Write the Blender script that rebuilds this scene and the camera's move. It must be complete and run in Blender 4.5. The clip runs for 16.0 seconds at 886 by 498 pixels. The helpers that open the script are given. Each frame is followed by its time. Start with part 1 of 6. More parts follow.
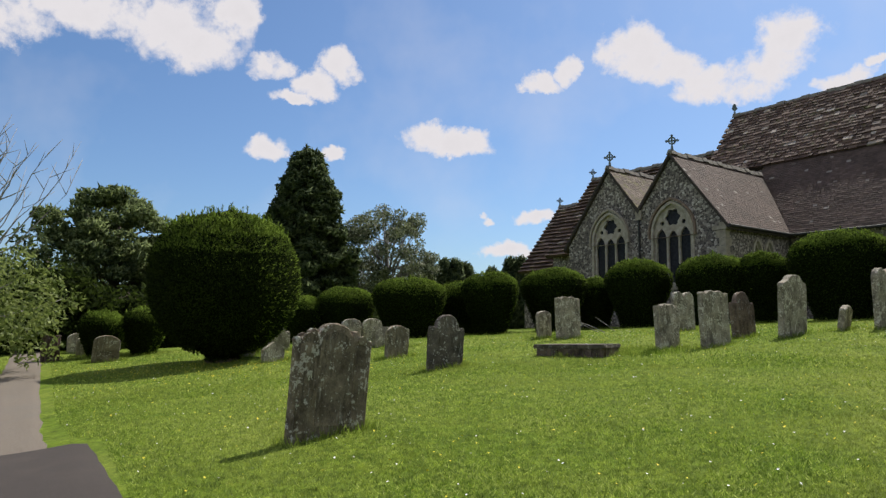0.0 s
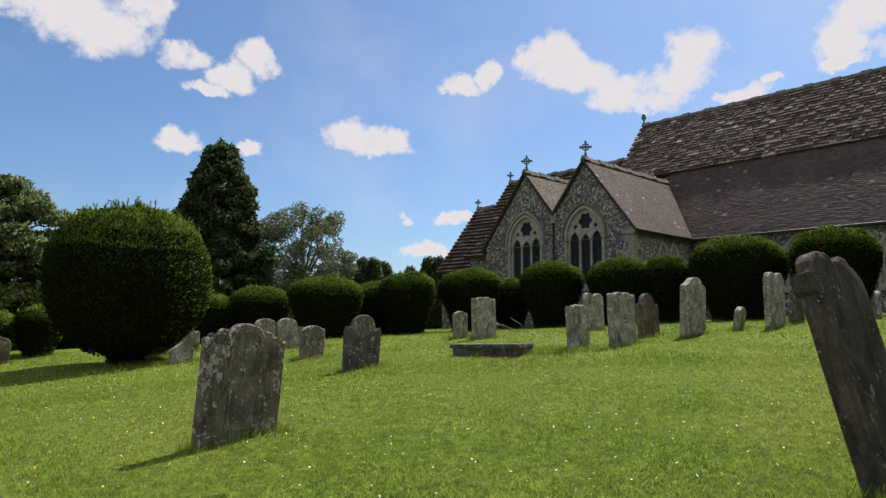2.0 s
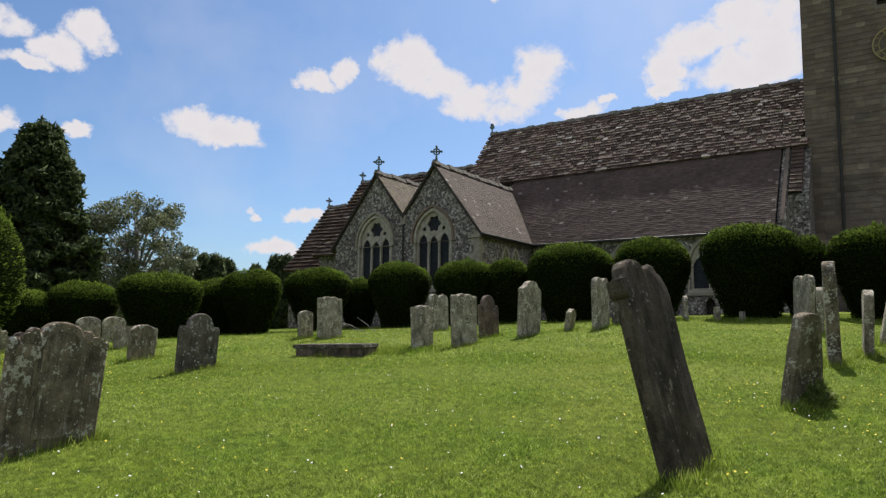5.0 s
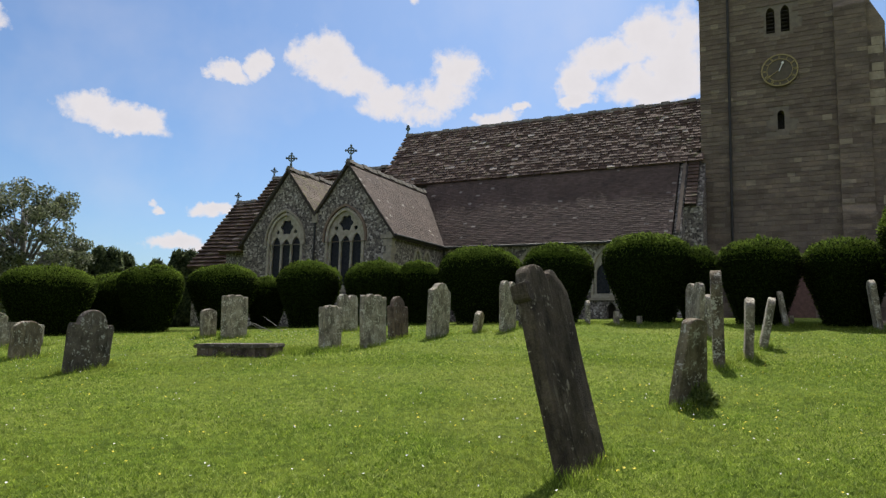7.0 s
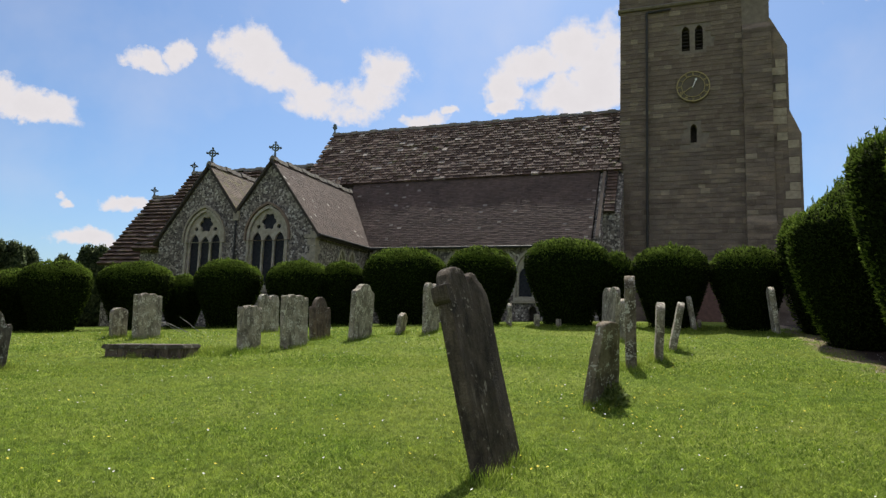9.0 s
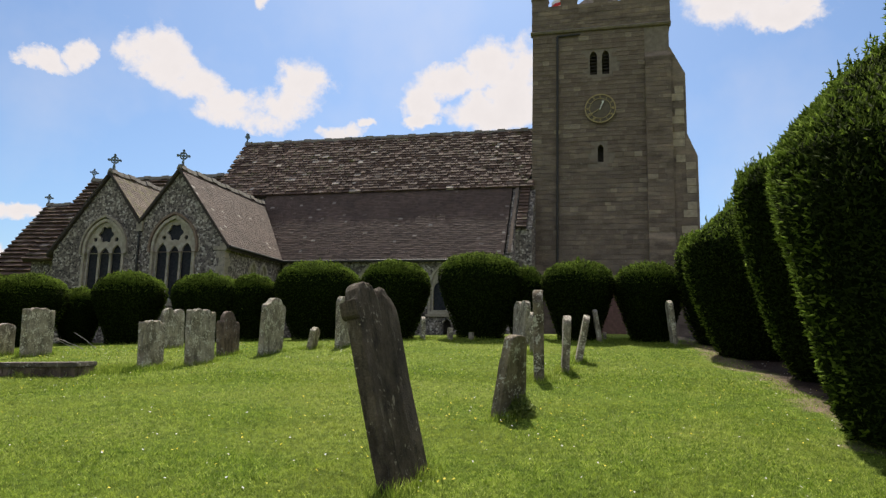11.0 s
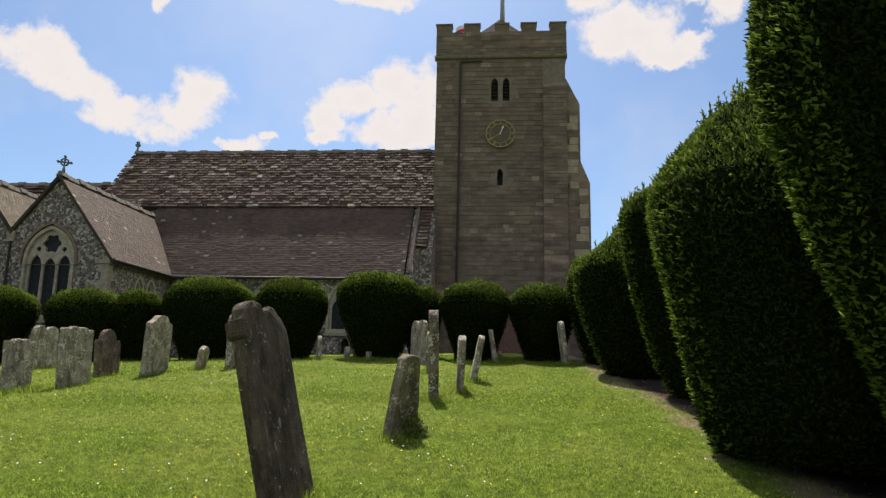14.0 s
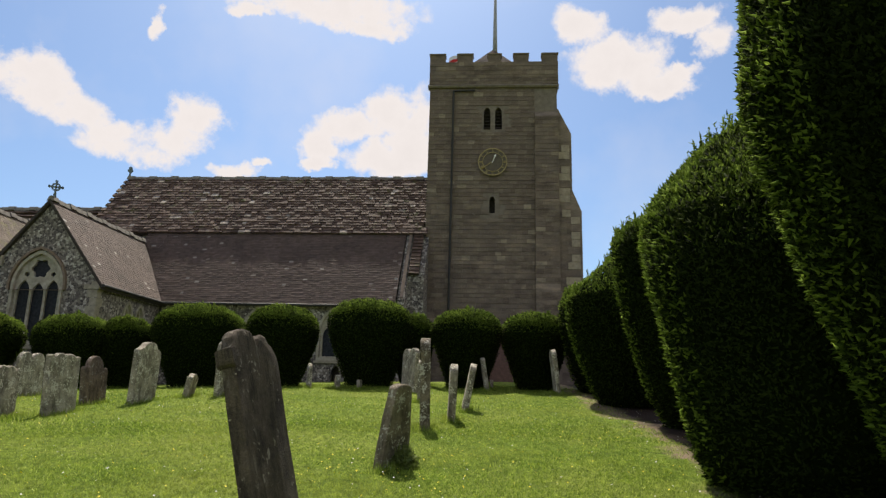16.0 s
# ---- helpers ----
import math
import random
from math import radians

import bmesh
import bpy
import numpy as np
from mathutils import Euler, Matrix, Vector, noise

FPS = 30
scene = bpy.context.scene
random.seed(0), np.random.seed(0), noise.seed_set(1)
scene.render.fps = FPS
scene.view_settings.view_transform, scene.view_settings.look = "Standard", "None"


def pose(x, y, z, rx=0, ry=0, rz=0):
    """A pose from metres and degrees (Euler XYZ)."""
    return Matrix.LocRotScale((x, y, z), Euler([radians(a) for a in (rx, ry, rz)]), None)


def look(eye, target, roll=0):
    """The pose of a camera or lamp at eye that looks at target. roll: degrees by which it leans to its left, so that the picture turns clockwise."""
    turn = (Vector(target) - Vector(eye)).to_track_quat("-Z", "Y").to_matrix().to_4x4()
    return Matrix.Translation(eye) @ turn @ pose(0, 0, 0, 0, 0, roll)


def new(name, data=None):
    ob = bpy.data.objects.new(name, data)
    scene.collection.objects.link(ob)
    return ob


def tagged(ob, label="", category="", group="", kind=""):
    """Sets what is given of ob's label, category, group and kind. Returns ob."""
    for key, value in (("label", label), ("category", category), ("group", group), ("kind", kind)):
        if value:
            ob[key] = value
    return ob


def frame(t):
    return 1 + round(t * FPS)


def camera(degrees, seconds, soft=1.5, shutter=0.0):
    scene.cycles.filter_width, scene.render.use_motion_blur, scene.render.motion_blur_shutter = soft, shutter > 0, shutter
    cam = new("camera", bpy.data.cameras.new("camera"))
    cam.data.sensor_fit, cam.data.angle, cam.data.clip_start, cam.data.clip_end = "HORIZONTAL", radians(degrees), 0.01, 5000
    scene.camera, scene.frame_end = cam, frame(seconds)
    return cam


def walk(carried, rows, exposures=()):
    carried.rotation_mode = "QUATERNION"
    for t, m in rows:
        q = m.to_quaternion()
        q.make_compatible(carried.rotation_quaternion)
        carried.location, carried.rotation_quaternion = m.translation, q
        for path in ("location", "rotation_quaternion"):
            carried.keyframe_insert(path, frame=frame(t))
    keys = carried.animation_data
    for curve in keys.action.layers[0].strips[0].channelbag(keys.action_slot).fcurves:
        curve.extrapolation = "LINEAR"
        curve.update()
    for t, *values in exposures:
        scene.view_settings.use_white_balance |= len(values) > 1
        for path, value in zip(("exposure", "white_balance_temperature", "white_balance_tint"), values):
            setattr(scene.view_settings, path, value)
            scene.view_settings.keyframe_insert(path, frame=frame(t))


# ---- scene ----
SKY_STRENGTH = 0.099
SKY_TINT = (0.73, 0.89, 1.06, 1.0)
CLOUD_COLOUR = (0.70, 0.672, 0.69)
SUN_STRENGTH = 5.0
EXPOSURE = 0.22
cam = camera(67.78, 16.0, soft=1.35)
PATH = [
    (0.0, pose(0.000, 0.000, 1.600, 96.31, -0.44, 10.30)),
    (0.5, pose(-0.003, 0.003, 1.601, 96.29, -0.43, 8.55)),
    (1.0, pose(0.004, 0.010, 1.600, 96.10, -0.19, 7.07)),
    (1.5, pose(0.005, 0.008, 1.606, 96.15, -0.55, 5.32)),
    (2.0, pose(0.012, -0.000, 1.607, 96.35, -0.49, 3.20)),
    (2.5, pose(0.012, -0.008, 1.601, 96.36, -0.46, 0.19)),
    (3.0, pose(0.025, -0.021, 1.605, 96.25, -0.81, -1.92)),
    (3.5, pose(0.030, -0.025, 1.605, 96.31, -0.86, -3.93)),
    (4.0, pose(0.045, -0.029, 1.603, 96.39, -0.70, -5.91)),
    (6.5, pose(0.097, -0.073, 1.609, 96.65, -1.35, -15.58)),
    (7.0, pose(0.100, -0.085, 1.606, 96.74, -1.49, -17.49)),
    (7.5, pose(0.104, -0.093, 1.603, 96.96, -1.61, -19.35)),
    (8.0, pose(0.104, -0.103, 1.601, 97.03, -1.39, -21.05)),
    (8.5, pose(0.112, -0.110, 1.603, 96.99, -1.66, -22.47)),
    (11.0, pose(0.140, -0.204, 1.615, 98.42, -1.32, -31.28)),
    (11.5, pose(0.145, -0.230, 1.621, 98.87, -1.33, -33.09)),
    (12.0, pose(0.164, -0.238, 1.619, 99.32, -1.26, -34.99)),
    (12.5, pose(0.169, -0.251, 1.621, 99.49, -1.17, -36.69)),
    (13.0, pose(0.176, -0.264, 1.622, 99.60, -0.94, -38.14)),
    (13.5, pose(0.177, -0.273, 1.625, 99.78, -1.10, -39.34)),
    (14.0, pose(0.180, -0.277, 1.627, 100.23, -1.15, -39.87)),
    (14.5, pose(0.180, -0.279, 1.632, 100.69, -0.98, -39.97)),
    (15.0, pose(0.178, -0.288, 1.633, 101.38, -1.04, -40.27)),
    (15.5, pose(0.182, -0.270, 1.638, 101.92, -1.06, -40.28)),
    (16.0, pose(0.182, -0.259, 1.643, 102.60, -1.36, -40.63)),
]
walk(cam, PATH, [(0.0, EXPOSURE, 6480, 10), (8.5, EXPOSURE, 6500, 10), (11.5, EXPOSURE + 0.14, 6850, 10), (16.0, EXPOSURE + 0.14, 6950, 10)])
# ---------------- world, sun ----------------
SUN_AZ = radians(59.0)      # towards the sun, counted from +x
SUN_EL = radians(54.0)
world = bpy.data.worlds.new("sky")
scene.world = world
world.use_nodes = True
wt = world.node_tree
wt.nodes.clear()


def wn(kind, **kw):
    n = wt.nodes.new(kind)
    for k, v in kw.items():
        if k == "op":
            n.operation = v
        else:
            n.inputs[k].default_value = v
    return n


def wmath(op, a, b=None, c=None):
    n = wt.nodes.new("ShaderNodeMath")
    n.operation = op
    for i, v in enumerate((a, b, c)):
        if v is None:
            continue
        if isinstance(v, (int, float)):
            n.inputs[i].default_value = v
        else:
            wt.links.new(v, n.inputs[i])
    return n.outputs[0]


sky = wt.nodes.new("ShaderNodeTexSky")
sky.sky_type = "NISHITA"
sky.sun_disc = False
sky.sun_elevation = SUN_EL
sky.sun_rotation = radians(90.0) - SUN_AZ
sky.altitude = 100.0
sky.air_density = 1.0
sky.dust_density = 1.1
sky.ozone_density = 2.0

# cumulus: azimuth from +y towards +x, elevation, half width, half height (radians)
HIGH_BANK = [(-0.777, 0.375, 0.049, 0.041), (-0.686, 0.399, 0.095, 0.037), (-0.576, 0.390, 0.083, 0.049), (-0.503, 0.426, 0.033, 0.036), (-0.455, 0.362, 0.035, 0.018)]
RAGGED_PUFF = [(-0.345, 0.374, 0.031, 0.027), (-0.383, 0.346, 0.036, 0.020), (-0.416, 0.326, 0.027, 0.011)]
FLAT_PUFF = [(-0.207, 0.275, 0.046, 0.027), (-0.163, 0.269, 0.057, 0.023)]
TREE_PUFFS = [(-0.446, 0.245, 0.031, 0.020), (-0.346, 0.247, 0.019, 0.013)]
LOW_WISPS = [(-0.042, 0.159, 0.030, 0.012), (-0.111, 0.157, 0.013, 0.009), (-0.081, 0.107, 0.036, 0.014)]
SMALL_PUFF = [(-0.027, 0.350, 0.033, 0.018), (0.015, 0.368, 0.023, 0.021)]
CENTRE_BANK = [(0.117, 0.380, 0.048, 0.041), (0.166, 0.362, 0.044, 0.036), (0.222, 0.341, 0.062, 0.027), (0.319, 0.377, 0.040, 0.037), (0.303, 0.345, 0.051, 0.031), (0.244, 0.320, 0.080, 0.024), (0.377, 0.312, 0.040, 0.013), (0.420, 0.322, 0.017, 0.009)]
TOWER_BANK = [(0.542, 0.389, 0.067, 0.029), (0.612, 0.416, 0.057, 0.041), (0.657, 0.410, 0.031, 0.054), (0.506, 0.334, 0.028, 0.013), (0.616, 0.350, 0.077, 0.027), (0.644, 0.370, 0.047, 0.050), (0.510, 0.365, 0.037, 0.034)]
TOP_BANK = [(0.497, 0.556, 0.164, 0.027), (0.573, 0.538, 0.064, 0.017), (0.378, 0.536, 0.037, 0.015)]
YEW_BANK = [(0.972, 0.491, 0.068, 0.035), (0.916, 0.534, 0.041, 0.029), (1.035, 0.451, 0.066, 0.026), (1.073, 0.462, 0.034, 0.014), (0.989, 0.473, 0.077, 0.038)]
FAR_PUFFS = [(1.083, 0.526, 0.051, 0.023), (1.129, 0.493, 0.030, 0.026), (0.254, 0.496, 0.014, 0.021)]
CLOUDS = HIGH_BANK + RAGGED_PUFF + FLAT_PUFF + TREE_PUFFS + LOW_WISPS + SMALL_PUFF + CENTRE_BANK + TOWER_BANK + TOP_BANK + YEW_BANK + FAR_PUFFS
tc = wt.nodes.new("ShaderNodeTexCoord")
sep = wt.nodes.new("ShaderNodeSeparateXYZ")
wt.links.new(tc.outputs["Generated"], sep.inputs[0])
n1 = wn("ShaderNodeTexNoise", Scale=15.0, Detail=7.0, Roughness=0.60)
wt.links.new(tc.outputs["Generated"], n1.inputs["Vector"])
nsep = wt.nodes.new("ShaderNodeSeparateColor")
wt.links.new(n1.outputs["Color"], nsep.inputs[0])
az = wmath("ADD", wmath("ARCTAN2", sep.outputs[0], sep.outputs[1]), wmath("MULTIPLY_ADD", nsep.outputs[0], 0.09, -0.045))
el = wmath("ADD", wmath("ARCSINE", sep.outputs[2]), wmath("MULTIPLY_ADD", nsep.outputs[1], 0.07, -0.035))
best = None
for ca, ce, cw, chh in CLOUDS:
    dx = wmath("MULTIPLY", wmath("SUBTRACT", az, ca), 1.0 / cw)
    dy0 = wmath("SUBTRACT", el, ce)
    # flat base: the lower half falls off faster
    dy = wmath("MULTIPLY", wmath("MAXIMUM", dy0, wmath("MULTIPLY", dy0, -1.25)), 1.0 / chh)
    v = wmath("SUBTRACT", 1.0, wmath("ADD", wmath("MULTIPLY", dx, dx), wmath("MULTIPLY", dy, dy)))
    best = v if best is None else wmath("MAXIMUM", best, v)
n2 = wn("ShaderNodeTexNoise", Scale=17.0, Detail=10.0, Roughness=0.66)
wt.links.new(tc.outputs["Generated"], n2.inputs["Vector"])
# scattered cumulus over the rest of the sky
drift = wn("ShaderNodeTexNoise", Scale=3.2, Detail=3.0, Roughness=0.5)
wt.links.new(tc.outputs["Generated"], drift.inputs["Vector"])


def wstep(v, lo, hi):
    n = wt.nodes.new("ShaderNodeMapRange")
    n.interpolation_type = "SMOOTHSTEP"
    wt.links.new(v, n.inputs[0])
    n.inputs[1].default_value, n.inputs[2].default_value = lo, hi
    return n.outputs[0]


elsewhere = wmath("MAXIMUM", wstep(el, 0.60, 0.72), wstep(wmath("ABSOLUTE", wmath("SUBTRACT", az, 0.24)), 1.12, 1.3))
rest = wmath("ADD", wmath("MULTIPLY_ADD", drift.outputs[0], 6.0, -2.92), wmath("MULTIPLY_ADD", elsewhere, 6.0, -6.0))
best = wmath("MAXIMUM", best, wmath("MINIMUM", rest, 1.0))
body = wmath("ADD", best, wmath("MULTIPLY_ADD", n2.outputs[0], 3.6, -1.66))
ramp = wt.nodes.new("ShaderNodeMapRange")
ramp.interpolation_type = "SMOOTHSTEP"
wt.links.new(body, ramp.inputs[0])
ramp.inputs[1].default_value, ramp.inputs[2].default_value = -0.25, 0.85
# thin haze towards the horizon
thin = wn("ShaderNodeTexNoise", Scale=4.0, Detail=5.0, Roughness=0.55)
wt.links.new(tc.outputs["Generated"], thin.inputs["Vector"])
mask = wmath("MAXIMUM", ramp.outputs[0], wmath("MULTIPLY", wmath("MAXIMUM", wmath("SUBTRACT", thin.outputs[0], 0.50), 0.0), 0.9))
shade = wt.nodes.new("ShaderNodeMapRange")
wt.links.new(body, shade.inputs[0])
shade.inputs[1].default_value, shade.inputs[2].default_value = 0.2, 1.6
shade.inputs[3].default_value, shade.inputs[4].default_value = 1.0, 0.93
tint = wt.nodes.new("ShaderNodeMix")
tint.data_type = "RGBA"
tint.blend_type = "MULTIPLY"
tint.inputs[0].default_value = 1.0
wt.links.new(sky.outputs[0], tint.inputs[6])
tint.inputs[7].default_value = SKY_TINT
skyv = wt.nodes.new("ShaderNodeVectorMath")
skyv.operation = "SCALE"
wt.links.new(tint.outputs[2], skyv.inputs[0])
skyv.inputs[3].default_value = SKY_STRENGTH
cloudv = wt.nodes.new("ShaderNodeVectorMath")
cloudv.operation = "SCALE"
cloudv.inputs[0].default_value = CLOUD_COLOUR
wt.links.new(shade.outputs[0], cloudv.inputs[3])
wmix = wt.nodes.new("ShaderNodeMix")
wmix.data_type = "RGBA"
wt.links.new(mask, wmix.inputs[0])
wt.links.new(skyv.outputs[0], wmix.inputs[6])
wt.links.new(cloudv.outputs[0], wmix.inputs[7])
bg = wn("ShaderNodeBackground", Strength=1.0)
wt.links.new(wmix.outputs[2], bg.inputs[0])
wo = wt.nodes.new("ShaderNodeOutputWorld")
wt.links.new(bg.outputs[0], wo.inputs[0])

sun_data = bpy.data.lights.new("sun", "SUN")
sun_data.energy = SUN_STRENGTH
sun_data.angle = radians(0.6)
sun_data.color = (1.0, 0.95, 0.86)
sun = new("sun", sun_data)
to_sun = Vector((math.cos(SUN_EL) * math.cos(SUN_AZ), math.cos(SUN_EL) * math.sin(SUN_AZ), math.sin(SUN_EL)))
sun.matrix_basis = look(to_sun * 300, (0, 0, 0))


# ---------------- materials ----------------
class Mat:
    """A small wrapper to write node materials in few lines."""

    def __init__(self, name, rough=0.9, metal=0.0, spec=0.3):
        self.m = bpy.data.materials.new(name)
        self.m.use_nodes = True
        self.t = self.m.node_tree
        self.b = self.t.nodes["Principled BSDF"]
        self.b.inputs["Roughness"].default_value = rough
        self.b.inputs["Metallic"].default_value = metal
        self.b.inputs["Specular IOR Level"].default_value = spec
        self.co = self.t.nodes.new("ShaderNodeTexCoord").outputs["Object"]

    def node(self, kind, **kw):
        n = self.t.nodes.new(kind)
        for k, v in kw.items():
            n.inputs[k].default_value = v
        return n

    def link(self, a, b):
        self.t.links.new(a, b)

    def scaled(self, x, y, z):
        n = self.t.nodes.new("ShaderNodeMapping")
        self.link(self.co, n.inputs[0])
        n.inputs["Scale"].default_value = (x, y, z)
        return n.outputs[0]

    def noise(self, scale, detail=5.0, rough=0.6, vec=None):
        n = self.node("ShaderNodeTexNoise", Scale=scale, Detail=detail, Roughness=rough)
        self.link(vec or self.co, n.inputs["Vector"])
        return n.outputs[0]

    def ramp(self, fac, *stops):
        n = self.t.nodes.new("ShaderNodeValToRGB")
        e = n.color_ramp.elements
        while len(e) < len(stops):
            e.new(0.5)
        for k, (p, c) in zip(e, stops):
            k.position = p
            k.color = (*c, 1.0) if len(c) == 3 else c
        self.link(fac, n.inputs[0])
        return n.outputs[0]

    def mix(self, fac, a, b, mode="MIX"):
        n = self.t.nodes.new("ShaderNodeMix")
        n.data_type = "RGBA"
        n.blend_type = mode
        for v, i in ((fac, 0), (a, 6), (b, 7)):
            if isinstance(v, (int, float)):
                n.inputs[i].default_value = v
            elif isinstance(v, tuple):
                n.inputs[i].default_value = (*v, 1.0)
            else:
                self.link(v, n.inputs[i])
        return n.outputs[2]

    def math(self, op, a, b=0.0):
        n = self.t.nodes.new("ShaderNodeMath")
        n.operation = op
        for v, i in ((a, 0), (b, 1)):
            if isinstance(v, (int, float)):
                n.inputs[i].default_value = v
            else:
                self.link(v, n.inputs[i])
        return n.outputs[0]

    def random(self):
        return self.t.nodes.new("ShaderNodeObjectInfo").outputs["Random"]

    def island(self):
        return self.t.nodes.new("ShaderNodeNewGeometry").outputs["Random Per Island"]

    def done(self, colour, height=None, strength=0.4, dist=0.02):
        self.link(colour, self.b.inputs["Base Color"])
        if height is not None:
            n = self.node("ShaderNodeBump", Strength=strength, Distance=dist)
            self.link(height, n.inputs["Height"])
            self.link(n.outputs[0], self.b.inputs["Normal"])
        return self.m


def m_grass():
    k = Mat("lawn", 0.95, spec=0.1)
    big = k.noise(0.35, 4.0)
    mid = k.noise(3.0, 5.0)
    clump = k.noise(11.0, 4.0, 0.65)
    fine = k.noise(60.0, 4.0, 0.7)
    c = k.ramp(mid, (0.3, (0.072, 0.112, 0.012)), (0.5, (0.108, 0.165, 0.017)), (0.72, (0.165, 0.220, 0.027)))
    c = k.mix(k.ramp(big, (0.42, (0, 0, 0)), (0.66, (1, 1, 1))), c, (0.175, 0.215, 0.040), "MIX")
    c = k.mix(0.8, c, k.ramp(clump, (0.32, (0.536, 0.560, 0.540)), (0.5, (1.05, 1.05, 1.03)), (0.68, (1.5, 1.46, 1.3))), "MULTIPLY")
    c = k.mix(0.75, c, k.ramp(fine, (0.3, (0.412, 0.420, 0.427)), (0.62, (1.2, 1.2, 1.12))), "MULTIPLY")
    # dry bare earth along the foot of the tall yews
    sp = k.t.nodes.new("ShaderNodeSeparateXYZ")
    k.link(k.co, sp.inputs[0])
    across = k.math("SUBTRACT", k.math("MULTIPLY", sp.outputs[0], 0.714), k.math("MULTIPLY", sp.outputs[1], 0.70))
    off = k.math("ABSOLUTE", k.math("SUBTRACT", across, 3.25))
    near = k.math("SUBTRACT", 0.95, off)
    worn = k.math("ADD", k.math("MULTIPLY", near, 0.42), k.math("SUBTRACT", k.noise(0.9, 5.0, 0.6), 0.56))
    rows_y = k.math("GREATER_THAN", sp.outputs[1], 1.0)
    c = k.mix(k.math("MULTIPLY", rows_y, k.ramp(worn, (0.16, (0, 0, 0)), (0.34, (1, 1, 1)))), c, k.ramp(fine, (0.3, (0.134, 0.092, 0.066)), (0.7, (0.330, 0.245, 0.185))))
    # soil beneath them darkened: the yews' shade is put into its colour
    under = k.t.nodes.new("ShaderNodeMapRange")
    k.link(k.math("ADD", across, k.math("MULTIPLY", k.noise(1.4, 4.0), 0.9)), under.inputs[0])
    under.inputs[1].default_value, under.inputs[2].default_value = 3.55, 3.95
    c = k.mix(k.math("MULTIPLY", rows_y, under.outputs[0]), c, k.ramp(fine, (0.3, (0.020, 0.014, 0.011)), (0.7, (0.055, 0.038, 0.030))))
    return k.done(c, fine, 0.7, 0.03)


def m_blade():
    k = Mat("grass_blade", 0.7, spec=0.2)
    c = k.ramp(k.island(), (0.0, (0.057, 0.105, 0.009)), (0.4, (0.129, 0.210, 0.023)), (0.75, (0.242, 0.340, 0.045)), (0.92, (0.402, 0.490, 0.101)), (1.0, (0.515, 0.590, 0.207)))
    c = k.mix(k.ramp(k.noise(0.5, 4.0), (0.4, (0, 0, 0)), (0.7, (0.618, 0.600, 0.675))), c, (0.278, 0.310, 0.068))
    c = k.mix(0.85, c, k.ramp(k.noise(11.0, 4.0, 0.65), (0.32, (0.515, 0.560, 0.517)), (0.5, (1.08, 1.08, 1.05)), (0.68, (1.6, 1.54, 1.35))), "MULTIPLY")
    t = k.t.nodes.new("ShaderNodeBsdfTranslucent")
    k.link(c, t.inputs[0])
    mixn = k.t.nodes.new("ShaderNodeMixShader")
    mixn.inputs[0].default_value = 0.45
    k.done(c)
    k.link(k.b.outputs[0], mixn.inputs[1])
    k.link(t.outputs[0], mixn.inputs[2])
    k.link(mixn.outputs[0], k.t.nodes["Material Output"].inputs[0])
    return k.m


def m_leaf(name, dark, light, trans=0.3, rough=0.55, spec=0.3):
    k = Mat(name, rough, spec=spec)
    c = k.ramp(k.island(), (0.0, dark), (1.0, light))
    c = k.mix(0.6, c, k.ramp(k.noise(1.1, 3.0), (0.3, (0.6, 0.62, 0.6)), (0.7, (1.15, 1.12, 1.0))), "MULTIPLY")
    t = k.t.nodes.new("ShaderNodeBsdfTranslucent")
    k.link(c, t.inputs[0])
    mixn = k.t.nodes.new("ShaderNodeMixShader")
    mixn.inputs[0].default_value = trans
    k.done(c)
    k.link(k.b.outputs[0], mixn.inputs[1])
    k.link(t.outputs[0], mixn.inputs[2])
    k.link(mixn.outputs[0], k.t.nodes["Material Output"].inputs[0])
    return k.m


